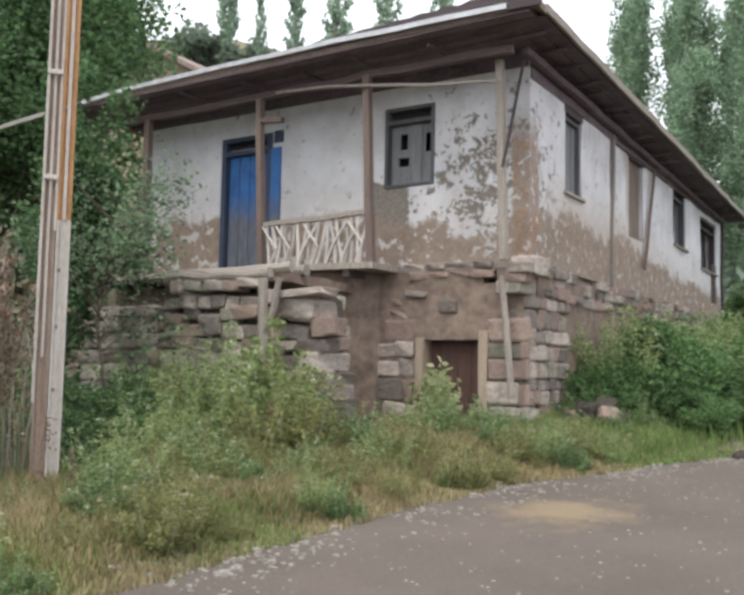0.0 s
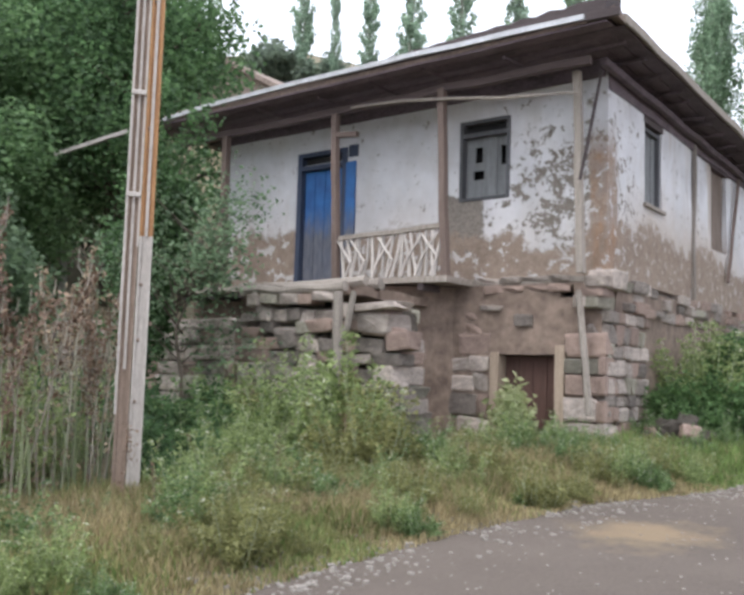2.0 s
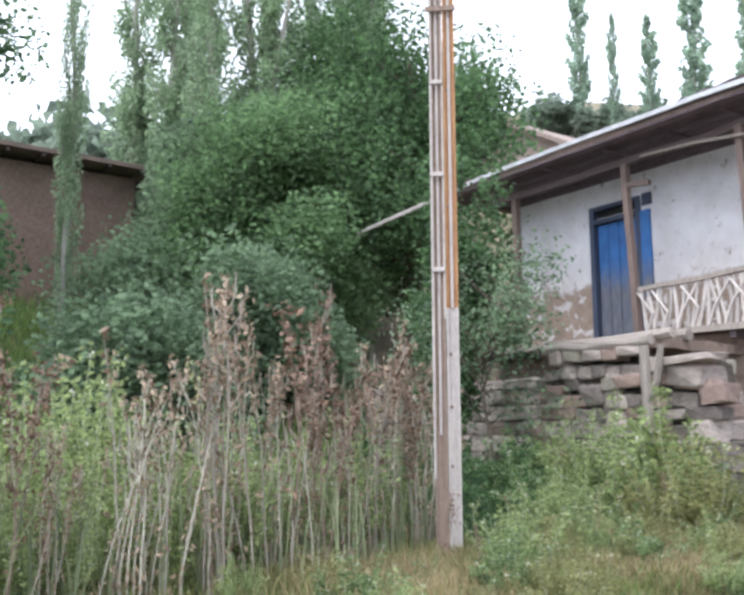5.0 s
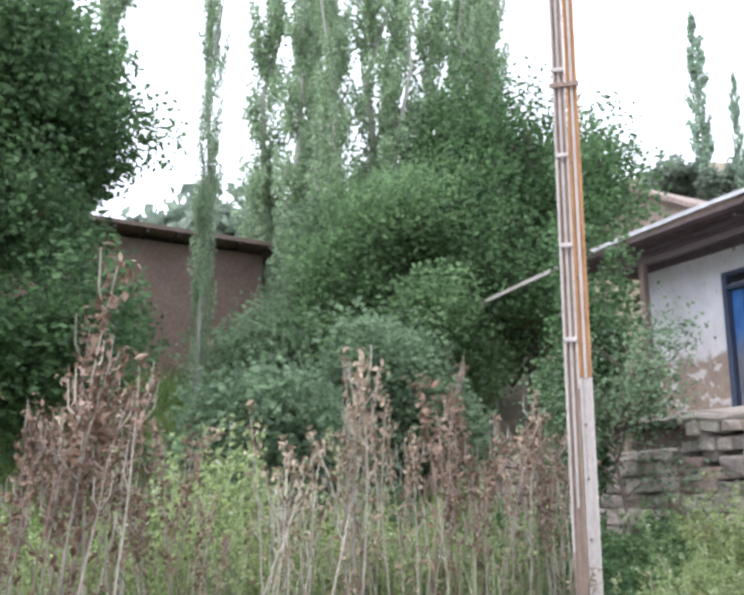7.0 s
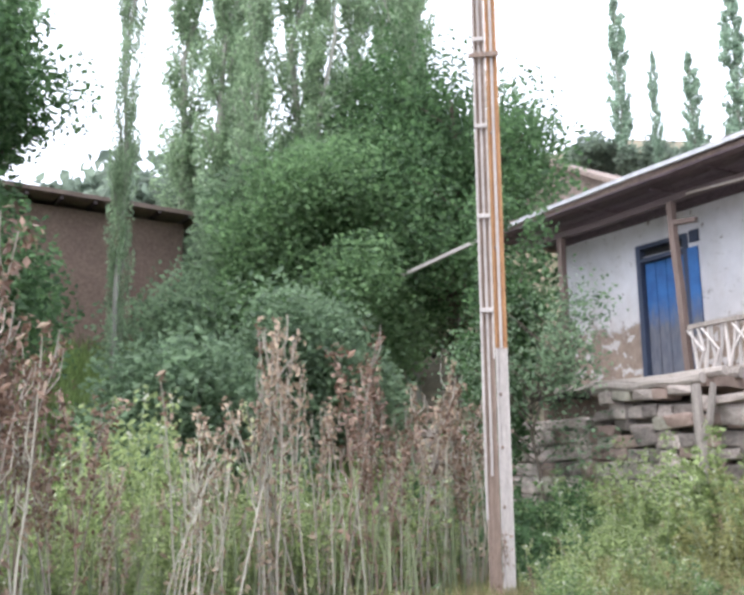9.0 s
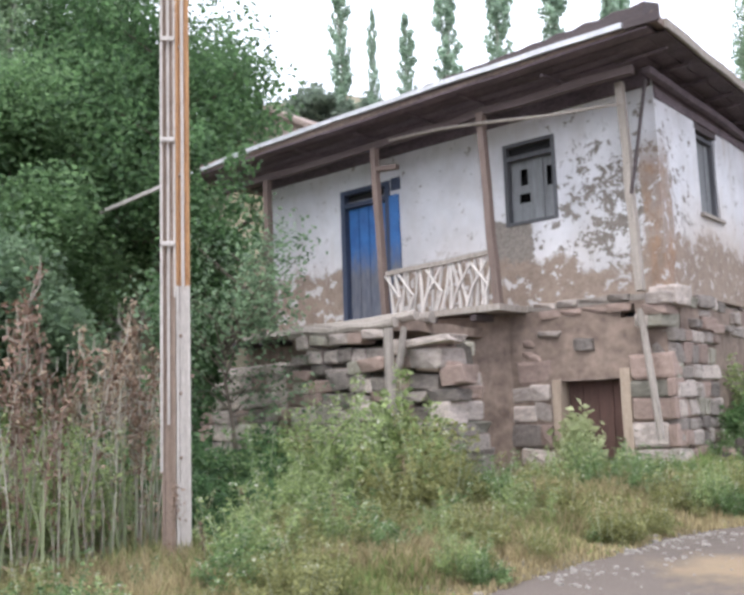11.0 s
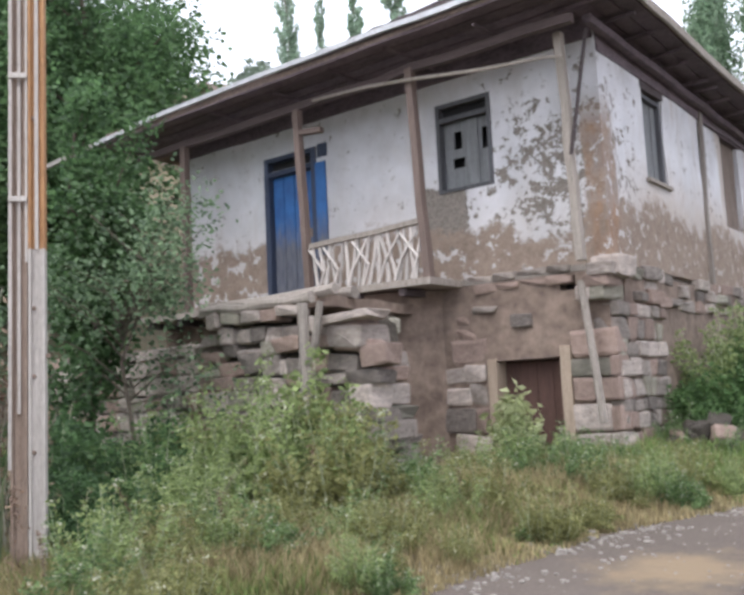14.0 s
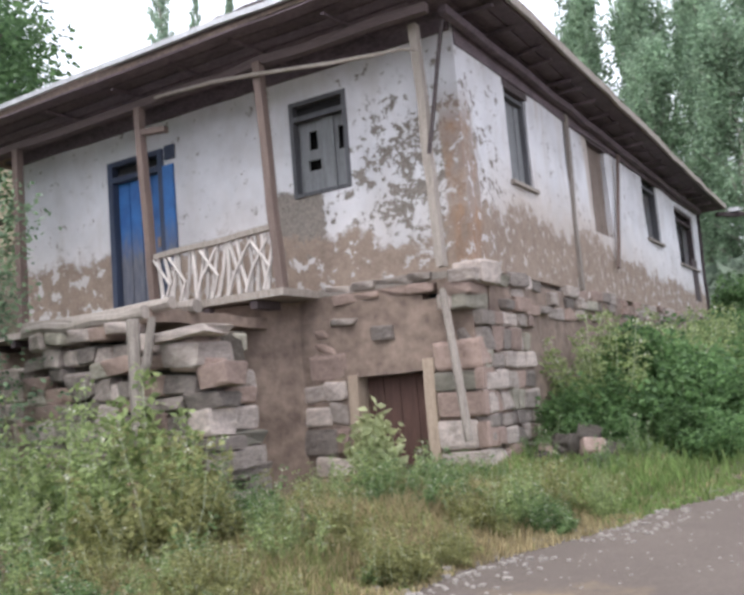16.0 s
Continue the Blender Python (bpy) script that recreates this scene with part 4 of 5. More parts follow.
def build_forked_post():
    t = thing("forked_post", "grey forked wooden post standing against the stone landing", "post", (-6.72, 9.02, 0.05))
    bm = bmesh.new()
    tube(bm, [(0, 0, -0.3), (0.02, 0, 0.9), (-0.02, 0.02, 1.6), (-0.06, 0.04, 2.2)], [0.075, 0.07, 0.07, 0.06], 8, 0.2)
    part("trunk", bm, M_WOOD, t)
    bm = bmesh.new()
    tube(bm, [(0.0, 0.0, 1.5), (0.12, 0.03, 1.75), (0.19, 0.06, 2.2)], [0.05, 0.05, 0.04], 7, 0.2)
    part("branch", bm, M_WOOD, t)


build_forked_post()


# ---- the steel pole by the road ----
def build_pole():
    px, py = -6.15, 5.38
    bz = ground_z(px, py)
    t = thing("utility_pole", "rusty steel utility pole of two rails with pale lower part", "utility pole", (px, py, bz))
    ang = math.atan2(-px, py)
    turn = Matrix.Rotation(ang, 4, "Z") @ Matrix.Diagonal((0.885, 0.885, 1, 1))

    def local(bm):
        bmesh.ops.transform(bm, matrix=turn, verts=bm.verts)
        return bm
    H, mark = 8.6, 2.38 - bz

    def rail(x0, x1, y0, y1, z0, z1, material, label):
        """A channel section, its web set back between two flanges."""
        w = 0.022
        prof = ((x0, y0), (x0 + w, y0), (x0 + w, y0 + 0.035), (x1 - w, y0 + 0.035), (x1 - w, y0), (x1, y0), (x1, y1), (x0, y1))
        bm = bmesh.new()
        lo = [bm.verts.new((p[0], p[1], z0)) for p in prof]
        hi = [bm.verts.new((p[0], p[1], z1)) for p in prof]
        for i in range(8):
            j = (i + 1) % 8
            bm.faces.new((lo[i], lo[j], hi[j], hi[i]))
        bm.faces.new(lo[::-1])
        bm.faces.new(hi)
        part("rail", local(bm), material, t, label)
    rail(0.005, 0.135, -0.06, 0.06, -0.4, mark, M_PALE, "pale grey primed channel")
    rail(0.005, 0.135, -0.06, 0.06, mark, H, M_RUST, "rust-orange channel")
    rail(-0.135, -0.005, -0.05, 0.06, -0.4, H, M_RUSTDARK, "brown rusted channel")
    part("pale_strip", local(new_box(-0.15, -0.125, -0.065, -0.04, 0.8, H)), M_PALE, t, "pale angle iron")
    part("pale_strip", local(new_box(-0.02, 0.0, -0.055, -0.03, mark - 0.1, H)), M_PALE, t, "pale cable conduit")
    # highlight built in: a pale bar along the middle of the orange channel
    part("pale_strip", local(new_box(0.055, 0.085, -0.045, -0.024, mark, H)), M_PALE, t, "pale bar drawn as a highlight down the channel")
    part("pale_strip", local(new_box(-0.085, -0.060, -0.036, -0.014, 1.2, H)), M_PALE, t, "pale inner strip")
    for zz in (0.9, 1.45, 1.95, 3.4, 4.6):
        part("bolt", local(new_box(0.03, 0.06, -0.045, -0.024, zz, zz + 0.03, bevel=0.006)), M_RUSTDARK, t)
    z = mark + 0.35
    while z < H:
        part("rung", local(new_box(-0.15, 0.0, -0.08, -0.06, z, z + 0.045, bevel=0.006)), M_PALE, t)
        z += 0.95
    part("bracket", local(new_box(-0.19, 0.16, -0.09, -0.062, 5.40 - bz, 5.45 - bz)), M_RUSTDARK, t, "dark clamp bar")
    part("bolt", local(new_box(0.135, 0.17, -0.02, 0.02, 1.6, 1.63)), M_RUSTDARK, t)
    part("foot", local(new_box(-0.2, 0.2, -0.15, 0.15, -0.4, 0.06, bevel=0.03)), M_STONE, t, "concrete footing")


build_pole()


# ---- trees ----
def limb_points(base, height, r0, seed, limbs, spread, lift=(0.35, 1.0)):
    g = np.random.default_rng(seed)
    out = []
    for i in range(limbs):
        f = g.uniform(*lift)
        a = g.uniform(0, 2 * math.pi)
        ln = spread * g.uniform(0.6, 1.15) * (1.25 - 0.6 * f)
        s = np.array((0, 0, height * f * 0.82))
        e = s + np.array((math.cos(a) * ln, math.sin(a) * ln, height * g.uniform(0.05, 0.22)))
        out.append((s, e))
    return out


def broadleaf(name, label, x, y, height, spread, seed, leaf=0.16, per=110, limbs=26, material=M_LEAF, bark=M_BARK, lift=(0.25, 1.0), clump=0.55, girth=0.022):
    z = ground_z(x, y)
    t = thing(name, label, "tree", (x, y, z - 0.1))
    g = np.random.default_rng(seed)
    bm = bmesh.new()
    pts = [(g.normal(0, 0.05 * height * k / 6), g.normal(0, 0.05 * height * k / 6), height * 0.85 * k / 6) for k in range(7)]
    r0 = girth * height
    tube(bm, pts, [r0 * (1 - 0.13 * k) for k in range(7)], 9, 0.25)
    centres = []
    for s, e in limb_points((x, y), height, r0, seed + 1, limbs, spread, lift):
        k = min(5, int(s[2] / (height * 0.85) * 6))
        o = np.array(pts[k]) * (1, 1, 0)
        s, e = s + o, e + o
        m = (s + e) / 2 + g.normal(0, 0.12 * spread, 3)
        tube(bm, [s, m, e], [r0 * 0.38, r0 * 0.25, r0 * 0.08], 5)
        for q in (0.45, 0.62, 0.8, 0.95, 1.08):
            centres.append(s + (e - s) * q + g.normal(0, 0.22 * spread * 0.5, 3))
    centres.append(np.array(pts[-1]) + (0, 0, height * 0.08))
    part("trunk", bm, bark, t, smooth=True)
    v, f = leaves(np.array(centres), None, leaf, clump * spread * 0.4, per, seed + 2)
    mesh_part("crown", v, f, material, t)
    return t


def poplar(name, label, x, y, height, width, seed, z=None, leaf=0.22, count=110, per=42, material=M_POPLAR):
    z = ground_z(x, y) if z is None else z
    t = thing(name, label, "tree", (x, y, z - 0.2), "poplars")
    g = np.random.default_rng(seed)
    bm = bmesh.new()
    tube(bm, [(g.normal(0, 0.06) * k, g.normal(0, 0.06) * k, height * 0.97 * k / 5) for k in range(6)], [0.011 * height * (1 - 0.185 * k) for k in range(6)], 8, 0.2)
    cs = []
    for i in range(count):
        f = g.uniform(0.10, 1.0) ** 0.9
        prof = width * (0.35 + 0.65 * math.sin(math.pi * min(1, f * 0.82 + 0.12)) ** 0.8) * (1 if f < 0.9 else (1.02 - f) * 8)
        a = g.uniform(0, 2 * math.pi)
        r = prof * g.uniform(0.25, 1.0)
        b = np.array((math.cos(a) * r * 0.2, math.sin(a) * r * 0.2, height * (f - 0.07)))
        c = np.array((math.cos(a) * r, math.sin(a) * r, height * f))
        if i % 2 == 0:
            tube(bm, [b, c], [0.0035 * height * (1.1 - f), 0.001 * height], 4)
        cs += [c, b * 0.4 + c * 0.6]
    part("trunk", bm, M_PALEBARK, t, smooth=True)
    v, f = leaves(np.array(cs), None, leaf, (width * 0.15, width * 0.15, width * 0.38), per, seed + 3, 1.0)
    mesh_part("crown", v, f, material, t)
    return t


def build_trees():
    # slim trees in front of the landing
    broadleaf("slim_tree", "slim young tree with thin grey-green foliage by the stone landing", -8.6, 8.15, 4.1, 1.0, 21, 0.046, 22, 34, M_LEAFDARK, lift=(0.36, 1.0), clump=0.62, girth=0.0085)
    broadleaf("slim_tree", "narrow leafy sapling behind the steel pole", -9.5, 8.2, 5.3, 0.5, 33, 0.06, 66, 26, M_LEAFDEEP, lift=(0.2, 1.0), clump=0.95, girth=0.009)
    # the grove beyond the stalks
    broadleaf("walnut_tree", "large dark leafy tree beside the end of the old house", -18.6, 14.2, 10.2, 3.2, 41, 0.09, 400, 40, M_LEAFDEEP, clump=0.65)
    broadleaf("walnut_tree", "broad leafy tree with low bright branches", -18.8, 10.2, 6.6, 2.3, 43, 0.088, 430, 34, M_LEAF, lift=(0.1, 1.0), clump=0.7)
    broadleaf("walnut_tree", "bushy dark tree with low branches", -21.0, 10.6, 6.0, 2.4, 45, 0.092, 400, 34, M_LEAFDARK, lift=(0.08, 1.0), clump=0.7)
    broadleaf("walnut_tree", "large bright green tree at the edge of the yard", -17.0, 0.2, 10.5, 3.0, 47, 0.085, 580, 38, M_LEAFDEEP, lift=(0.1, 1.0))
    broadleaf("walnut_tree", "low dense shrubby tree in the shade", -15.2, 8.0, 3.2, 1.6, 49, 0.088, 230, 26, M_LEAFDARK, lift=(0.05, 1.0), clump=0.85)
    broadleaf("walnut_tree", "low dense shrubby tree beside the mud building", -20.6, 8.0, 3.6, 1.9, 51, 0.10, 240, 26, M_LEAFDARK, lift=(0.05, 1.0), clump=0.85)
    broadleaf("walnut_tree", "low leafy tree at the side of the yard", -14.0, 4.9, 2.3, 1.5, 53, 0.085, 200, 22, M_LEAFDARK, lift=(0.05, 1.0), clump=0.85)
    p0 = poplar("poplar_tree", "tall slender poplar with sparse grey-green leaves", -25.5, 8.75, 16.5, 0.95, 61, None, 0.08, 120, 64)
    for x, y, s, w in ((-19.5, 5.25, 0.90, 0.42), (-23.0, 9.03, 1.02, 0.9), (-21.0, 9.25, 0.96, 0.8), (-24.0, 12.02, 1.1, 1.1), (-22.0, 12.95, 1.05, 1.0), (-24.0, 15.56, 1.1, 1.15), (-19.0, 13.2, 0.98, 0.6), (-25.5, 10.6, 0.85, 1.1), (-20.0, 10.9, 0.80, 0.9), (-28.0, 12.0, 0.95, 1.1), (-24.0, 16.7, 1.08, 1.0), (-22.0, 14.8, 1.0, 0.9)):
        copy_thing(p0, pose(x, y, ground_z(x, y) - 0.2, 0, 0, x * 77) @ Matrix.Diagonal((w, w, s, 1)))
    copy_thing(p0, pose(-19.5, 1.7, ground_z(-19.5, 1.7) - 0.2, -8, 0, 40) @ Matrix.Diagonal((0.8, 0.8, 1.0, 1)))
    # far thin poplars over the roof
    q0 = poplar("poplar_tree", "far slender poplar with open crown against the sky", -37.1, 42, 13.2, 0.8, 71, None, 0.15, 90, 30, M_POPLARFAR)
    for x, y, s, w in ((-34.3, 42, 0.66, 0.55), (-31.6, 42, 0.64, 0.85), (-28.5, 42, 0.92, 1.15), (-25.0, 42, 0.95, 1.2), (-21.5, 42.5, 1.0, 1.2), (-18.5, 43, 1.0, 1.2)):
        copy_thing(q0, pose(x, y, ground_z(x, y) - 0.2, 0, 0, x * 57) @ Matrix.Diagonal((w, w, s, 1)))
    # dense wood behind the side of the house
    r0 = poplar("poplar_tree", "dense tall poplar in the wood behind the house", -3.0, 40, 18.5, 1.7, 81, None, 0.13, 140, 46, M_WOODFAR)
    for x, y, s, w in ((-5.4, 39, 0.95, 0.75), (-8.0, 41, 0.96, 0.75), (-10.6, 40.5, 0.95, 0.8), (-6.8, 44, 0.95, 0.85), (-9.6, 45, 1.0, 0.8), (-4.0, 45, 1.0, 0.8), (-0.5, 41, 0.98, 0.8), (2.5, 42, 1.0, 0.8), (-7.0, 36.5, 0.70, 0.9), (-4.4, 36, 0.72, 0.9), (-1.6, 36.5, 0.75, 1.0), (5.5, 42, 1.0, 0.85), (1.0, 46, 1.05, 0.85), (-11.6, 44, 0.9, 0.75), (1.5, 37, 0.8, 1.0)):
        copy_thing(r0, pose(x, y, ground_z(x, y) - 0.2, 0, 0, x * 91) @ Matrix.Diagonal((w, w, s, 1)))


build_trees()


def bush(name, label, category, x, y, height, width, seed, material, leaf=0.07, stems=14, per=26, spread=0.3, group=""):
    z = ground_z(x, y)
    t = thing(name, label, category, (x, y, z - 0.03), group)
    g = np.random.default_rng(seed)
    bm = bmesh.new()
    cs = []
    for i in range(stems):
        a, r = g.uniform(0, 2 * math.pi), width * math.sqrt(g.uniform(0, 1))
        h = height * g.uniform(0.55, 1.05) * (1 - 0.35 * (r / width) ** 2)
        b = np.array((math.cos(a) * r * 0.55, math.sin(a) * r * 0.55, 0))
        e = np.array((math.cos(a) * r, math.sin(a) * r, h))
        m = (b + e) / 2 + g.normal(0, 0.04, 3)
        tube(bm, [b, m, e], [0.010, 0.008, 0.004], 4)
        for q in np.linspace(0.15, 1.0, 6):
            cs.append(b + (e - b) * q)
    tagged(part("stem", bm, M_STALKGREEN, t), kind="stuff")
    v, f = leaves(np.array(cs), None, leaf, spread * 0.45, per, seed + 1, 0.6)
    tagged(mesh_part("leaves", v, f, material, t), kind="stuff")
    return t


def weed(label, x, y, height, width, seed, material, stems, flowers):
    t = thing("weed_clump", label, "weeds", (x, y, ground_z(x, y) - 0.03), "weeds on the bank")
    g = np.random.default_rng(seed)
    bm = bmesh.new()
    cs, tops = [], []
    for i in range(stems):
        a, r = g.uniform(0, 2 * math.pi), width * math.sqrt(g.uniform(0, 1))
        h = height * (g.uniform(0.3, 0.85) if g.random() < 0.8 else g.uniform(0.9, 1.4))
        b = np.array((math.cos(a) * r * 0.6, math.sin(a) * r * 0.6, 0))
        e = b + np.array((math.cos(a) * r * 0.4 + g.normal(0, 0.08), math.sin(a) * r * 0.4 + g.normal(0, 0.08), h))
        tube(bm, [b, (b + e) / 2 + g.normal(0, 0.03, 3), e], [0.006, 0.005, 0.0025], 3)
        for q in np.linspace(0.12, 1.0, 8):
            cs.append(b + (e - b) * q)
        tops.append(e)
    tagged(part("stem", bm, M_STALKGREEN, t), kind="stuff")
    v, f = leaves(np.array(cs), None, 0.034, (0.07, 0.07, 0.05), 11, seed + 1, 0.7, 2.0)
    tagged(mesh_part("leaves", v, f, material, t), kind="stuff")
    if flowers:
        v, f = leaves(np.array(tops)[: flowers], None, 0.026, 0.03, 6, seed + 2, 0.3, 1.1)
        tagged(mesh_part("blossom", v, f, M_FLOWER, t), kind="stuff")
    return t


def build_bushes():
    b0 = weed("tall airy green weeds in front of the stone landing", -6.6, 7.9, 1.15, 0.62, 101, M_WEED, 46, 24)
    b1 = weed("bushy green weeds with small pale flowers on the bank", -7.6, 7.6, 0.9, 0.6, 103, M_BUSH, 46, 36)
    b2 = weed("yellowing weeds and grass stems on the bank", -5.6, 8.0, 0.8, 0.6, 105, M_GRASS, 50, 18)
    for i, (x, y, s) in enumerate(((-6.0, 8.2, 0.8), (-7.2, 8.4, 1.15), (-5.2, 8.7, 0.8), (-6.5, 7.2, 0.65), (-5.7, 9.0, 0.8), (-9.6, 7.3, 1.1), (-6.8, 8.7, 1.2), (-4.2, 10.3, 0.4), (-7.7, 8.8, 1.15), (-9.9, 6.4, 1.0), (-5.0, 7.8, 0.6), (-5.9, 6.6, 0.5), (-4.6, 8.4, 0.5), (-6.4, 6.2, 0.5), (-5.8, 7.5, 0.65), (-6.2, 8.7, 1.0), (-4.2, 11.2, 0.5), (-3.7, 10.8, 0.4), (-8.3, 8.7, 1.1), (-7.0, 7.6, 0.85))):
        copy_thing((b0, b1, b2)[i % 3], pose(x, y, ground_z(x, y) - 0.03, 0, 0, 77 * i) @ Matrix.Diagonal((s, s, s * 0.70, 1)))
    g = np.random.default_rng(5)
    for i in range(85):
        y = g.uniform(3.2, 11.6)
        x = road_edge(y) - 0.25 - abs(g.normal(0, 1.6))
        s = g.uniform(0.18, 0.50)
        if x > -9.5 and not (y > 9.2 and x < -5.4):
            copy_thing((b0, b1, b2, b2)[i % 4], pose(x, y, ground_z(x, y) - 0.02, 0, 0, 77 * i) @ Matrix.Diagonal((s * 1.3, s * 1.3, s, 1)))
    tall = bush("tall_weed", "tall light green weed reaching over the landing", "weeds", -6.4, 8.7, 1.75, 0.22, 107, M_WEED, 0.055, 8, 26, 0.25)
    for i, (x, y, s) in enumerate(((-5.7, 8.6, 0.65), (-7.9, 8.4, 0.6), (-9.2, 7.4, 0.7), (-6.1, 8.9, 0.75))):
        copy_thing(tall, pose(x, y, ground_z(x, y) - 0.03, 0, 0, 111 * i) @ Matrix.Diagonal((s, s, s, 1)))
    bush("leafy_shrub", "shrub with large pale green leaves by the low door", "shrub", -5.2, 10.95, 0.88, 0.26, 109, M_LIGHTLEAF, 0.075, 14, 14, 0.24)
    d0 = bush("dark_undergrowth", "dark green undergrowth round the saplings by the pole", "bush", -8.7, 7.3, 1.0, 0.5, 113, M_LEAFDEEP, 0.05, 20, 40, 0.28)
    for i, (x, y, s) in enumerate(((-8.0, 6.4, 0.7), (-8.3, 7.2, 0.95), (-7.5, 6.8, 0.6), (-8.1, 8.2, 0.9), (-9.3, 7.6, 1.2), (-8.9, 6.7, 0.9), (-8.1, 7.7, 0.75), (-9.7, 7.0, 1.2), (-8.5, 8.3, 0.95), (-7.9, 7.0, 0.5), (-6.7, 6.0, 0.5), (-7.2, 6.5, 0.65), (-6.5, 6.7, 0.45), (-6.0, 5.9, 0.36), (-7.4, 7.4, 0.6), (-6.9, 7.1, 0.5), (-6.0, 7.0, 0.32))):
        copy_thing(d0, pose(x, y, ground_z(x, y) - 0.03, 0, 0, 71 * i) @ Matrix.Diagonal((s, s, s, 1)))
    s0 = bush("side_bush", "dense dark green bush along the side wall", "bush", -3.2, 14.6, 1.5, 0.9, 111, M_SIDEBUSH, 0.055, 34, 90, 0.42)
    for i, (x, y, s) in enumerate(((-2.55, 13.9, 0.62), (-2.2, 15.0, 0.75), (-1.8, 16.4, 0.85), (-2.9, 15.9, 1.05), (-2.7, 17.4, 1.15), (-3.4, 16.8, 1.1), (-2.3, 19.0, 1.2), (-3.2, 18.8, 1.2), (-2.0, 20.8, 1.3), (-3.0, 21, 1.3), (-1.3, 22.5, 1.4), (-2.6, 23.3, 1.4), (-0.6, 24.5, 1.5), (-2.0, 25.8, 1.6), (-3.6, 13.6, 0.75), (0.3, 27, 1.7), (-1.5, 28.5, 1.9), (-3.5, 29, 2.0), (1.8, 30, 1.9))):
        copy_thing(s0, pose(x, y, ground_z(x, y) - 0.03, 0, 0, 61 * i) @ Matrix.Diagonal((s, s, s * (0.66 + 0.22 * ((i * 7) % 5) / 4), 1)))
    for i, (x, y, s) in enumerate(((-3.9, 12.6, 0.5), (-3.2, 12.3, 0.4), (-3.0, 12.9, 0.5), (-4.0, 13.2, 0.6))):
        copy_thing(b1, pose(x, y, ground_z(x, y) - 0.03, 0, 0, 43 * i) @ Matrix.Diagonal((s, s, s, 1)))
    for i in range(16):
        x, y = -3.6 + 0.14 * i + 0.3 * math.sin(i * 5.1), 13.9 + 0.62 * i
        copy_thing(b0, pose(x, y, ground_z(x, y) + 0.35, 0, 0, 43 * i) @ Matrix.Diagonal((1.0, 1.0, 0.9, 1)))
    # far green mass under the poplars
    h0 = bush("far_bush", "far green thicket on the slope", "bush", -33, 13, 4.0, 3.0, 121, M_HILL, 0.35, 30, 40, 1.2)
    for i, (x, y, s) in enumerate(((-36, 16, 1.3), (-35, 8.5, 1.2), (-36, 4, 1.1), (-34, 21, 1.3), (-40, 42, 0.75), (-36, 43, 0.62), (-33, 44, 0.62), (-28, 44, 0.7), (-23, 45, 0.8), (-18, 46, 0.9), (-10, 37, 1.0), (-7, 35, 1.0), (-3.5, 34, 1.0), (0, 33, 1.0), (4, 33, 1.1), (8, 36, 1.4), (13, 38, 1.6), (-38, 12, 1.5), (-37, -3, 1.3))):
        copy_thing(h0, pose(x, y, ground_z(x, y) - 0.1, 0, 0, 53 * i) @ Matrix.Diagonal((s, s, s * 0.9, 1)))


build_bushes()


# ---- the stand of dry stalks ----
def stalk(name, label, height, seed, stem, head, headcount, leafmat, lean=0.25, headlen=0.2, headwide=0.03, twigs=4, bend=0.0):
    t = thing(name, label, "dry plant", (0, 0, 0), "dry stalks")
    g = np.random.default_rng(seed)
    bm = bmesh.new()
    n = 9
    pts, p = [], np.zeros(3)
    d = np.array((g.normal(0, 0.05), g.normal(0, 0.05), 1.0))
    for k in range(n):
        pts.append(tuple(p))
        p = p + d / np.linalg.norm(d) * height / (n - 1)
        d = d + np.array((g.normal(0, lean * 0.3), g.normal(0, lean * 0.3), 0))
        if k > n * 0.55:
            d = d + np.array((bend, 0, -0.25 * abs(bend)))
    tube(bm, pts, [0.0135 - 0.0010 * k for k in range(n)], 5, 0.25)
    for i in range(twigs):
        k = int(g.integers(n // 2, n - 1))
        a = g.uniform(0, 6.28)
        q = np.array(pts[k])
        e = q + np.array((math.cos(a) * 0.13, math.sin(a) * 0.13, g.uniform(0.15, 0.4)))
        tube(bm, [q, (q + e) / 2 + np.array((math.cos(a), math.sin(a), -0.6)) * 0.05, e], [0.008, 0.007, 0.004], 4)
    part("stem", bm, stem, t)
    P = np.array(pts)
    top = [P[min(int(f), n - 2)] + (P[min(int(f), n - 2) + 1] - P[min(int(f), n - 2)]) * (f - min(int(f), n - 2)) for f in np.linspace((1 - headlen) * (n - 1), n - 1, headcount)]
    v, f = leaves(np.array(top), None, 0.038, (headwide, headwide, 0.05), 7, seed + 1, 1.0)
    tagged(mesh_part("seed_head", v, f, head, t), kind="stuff")
    mid = [P[k] + g.normal(0, 0.05, 3) for k in range(1, n) for _ in range(2)]
    v, f = leaves(np.array(mid), None, 0.032, 0.05, 3, seed + 2, 1.2, 2.6)
    tagged(mesh_part("leaves", v, f, leafmat, t), kind="stuff")
    return t


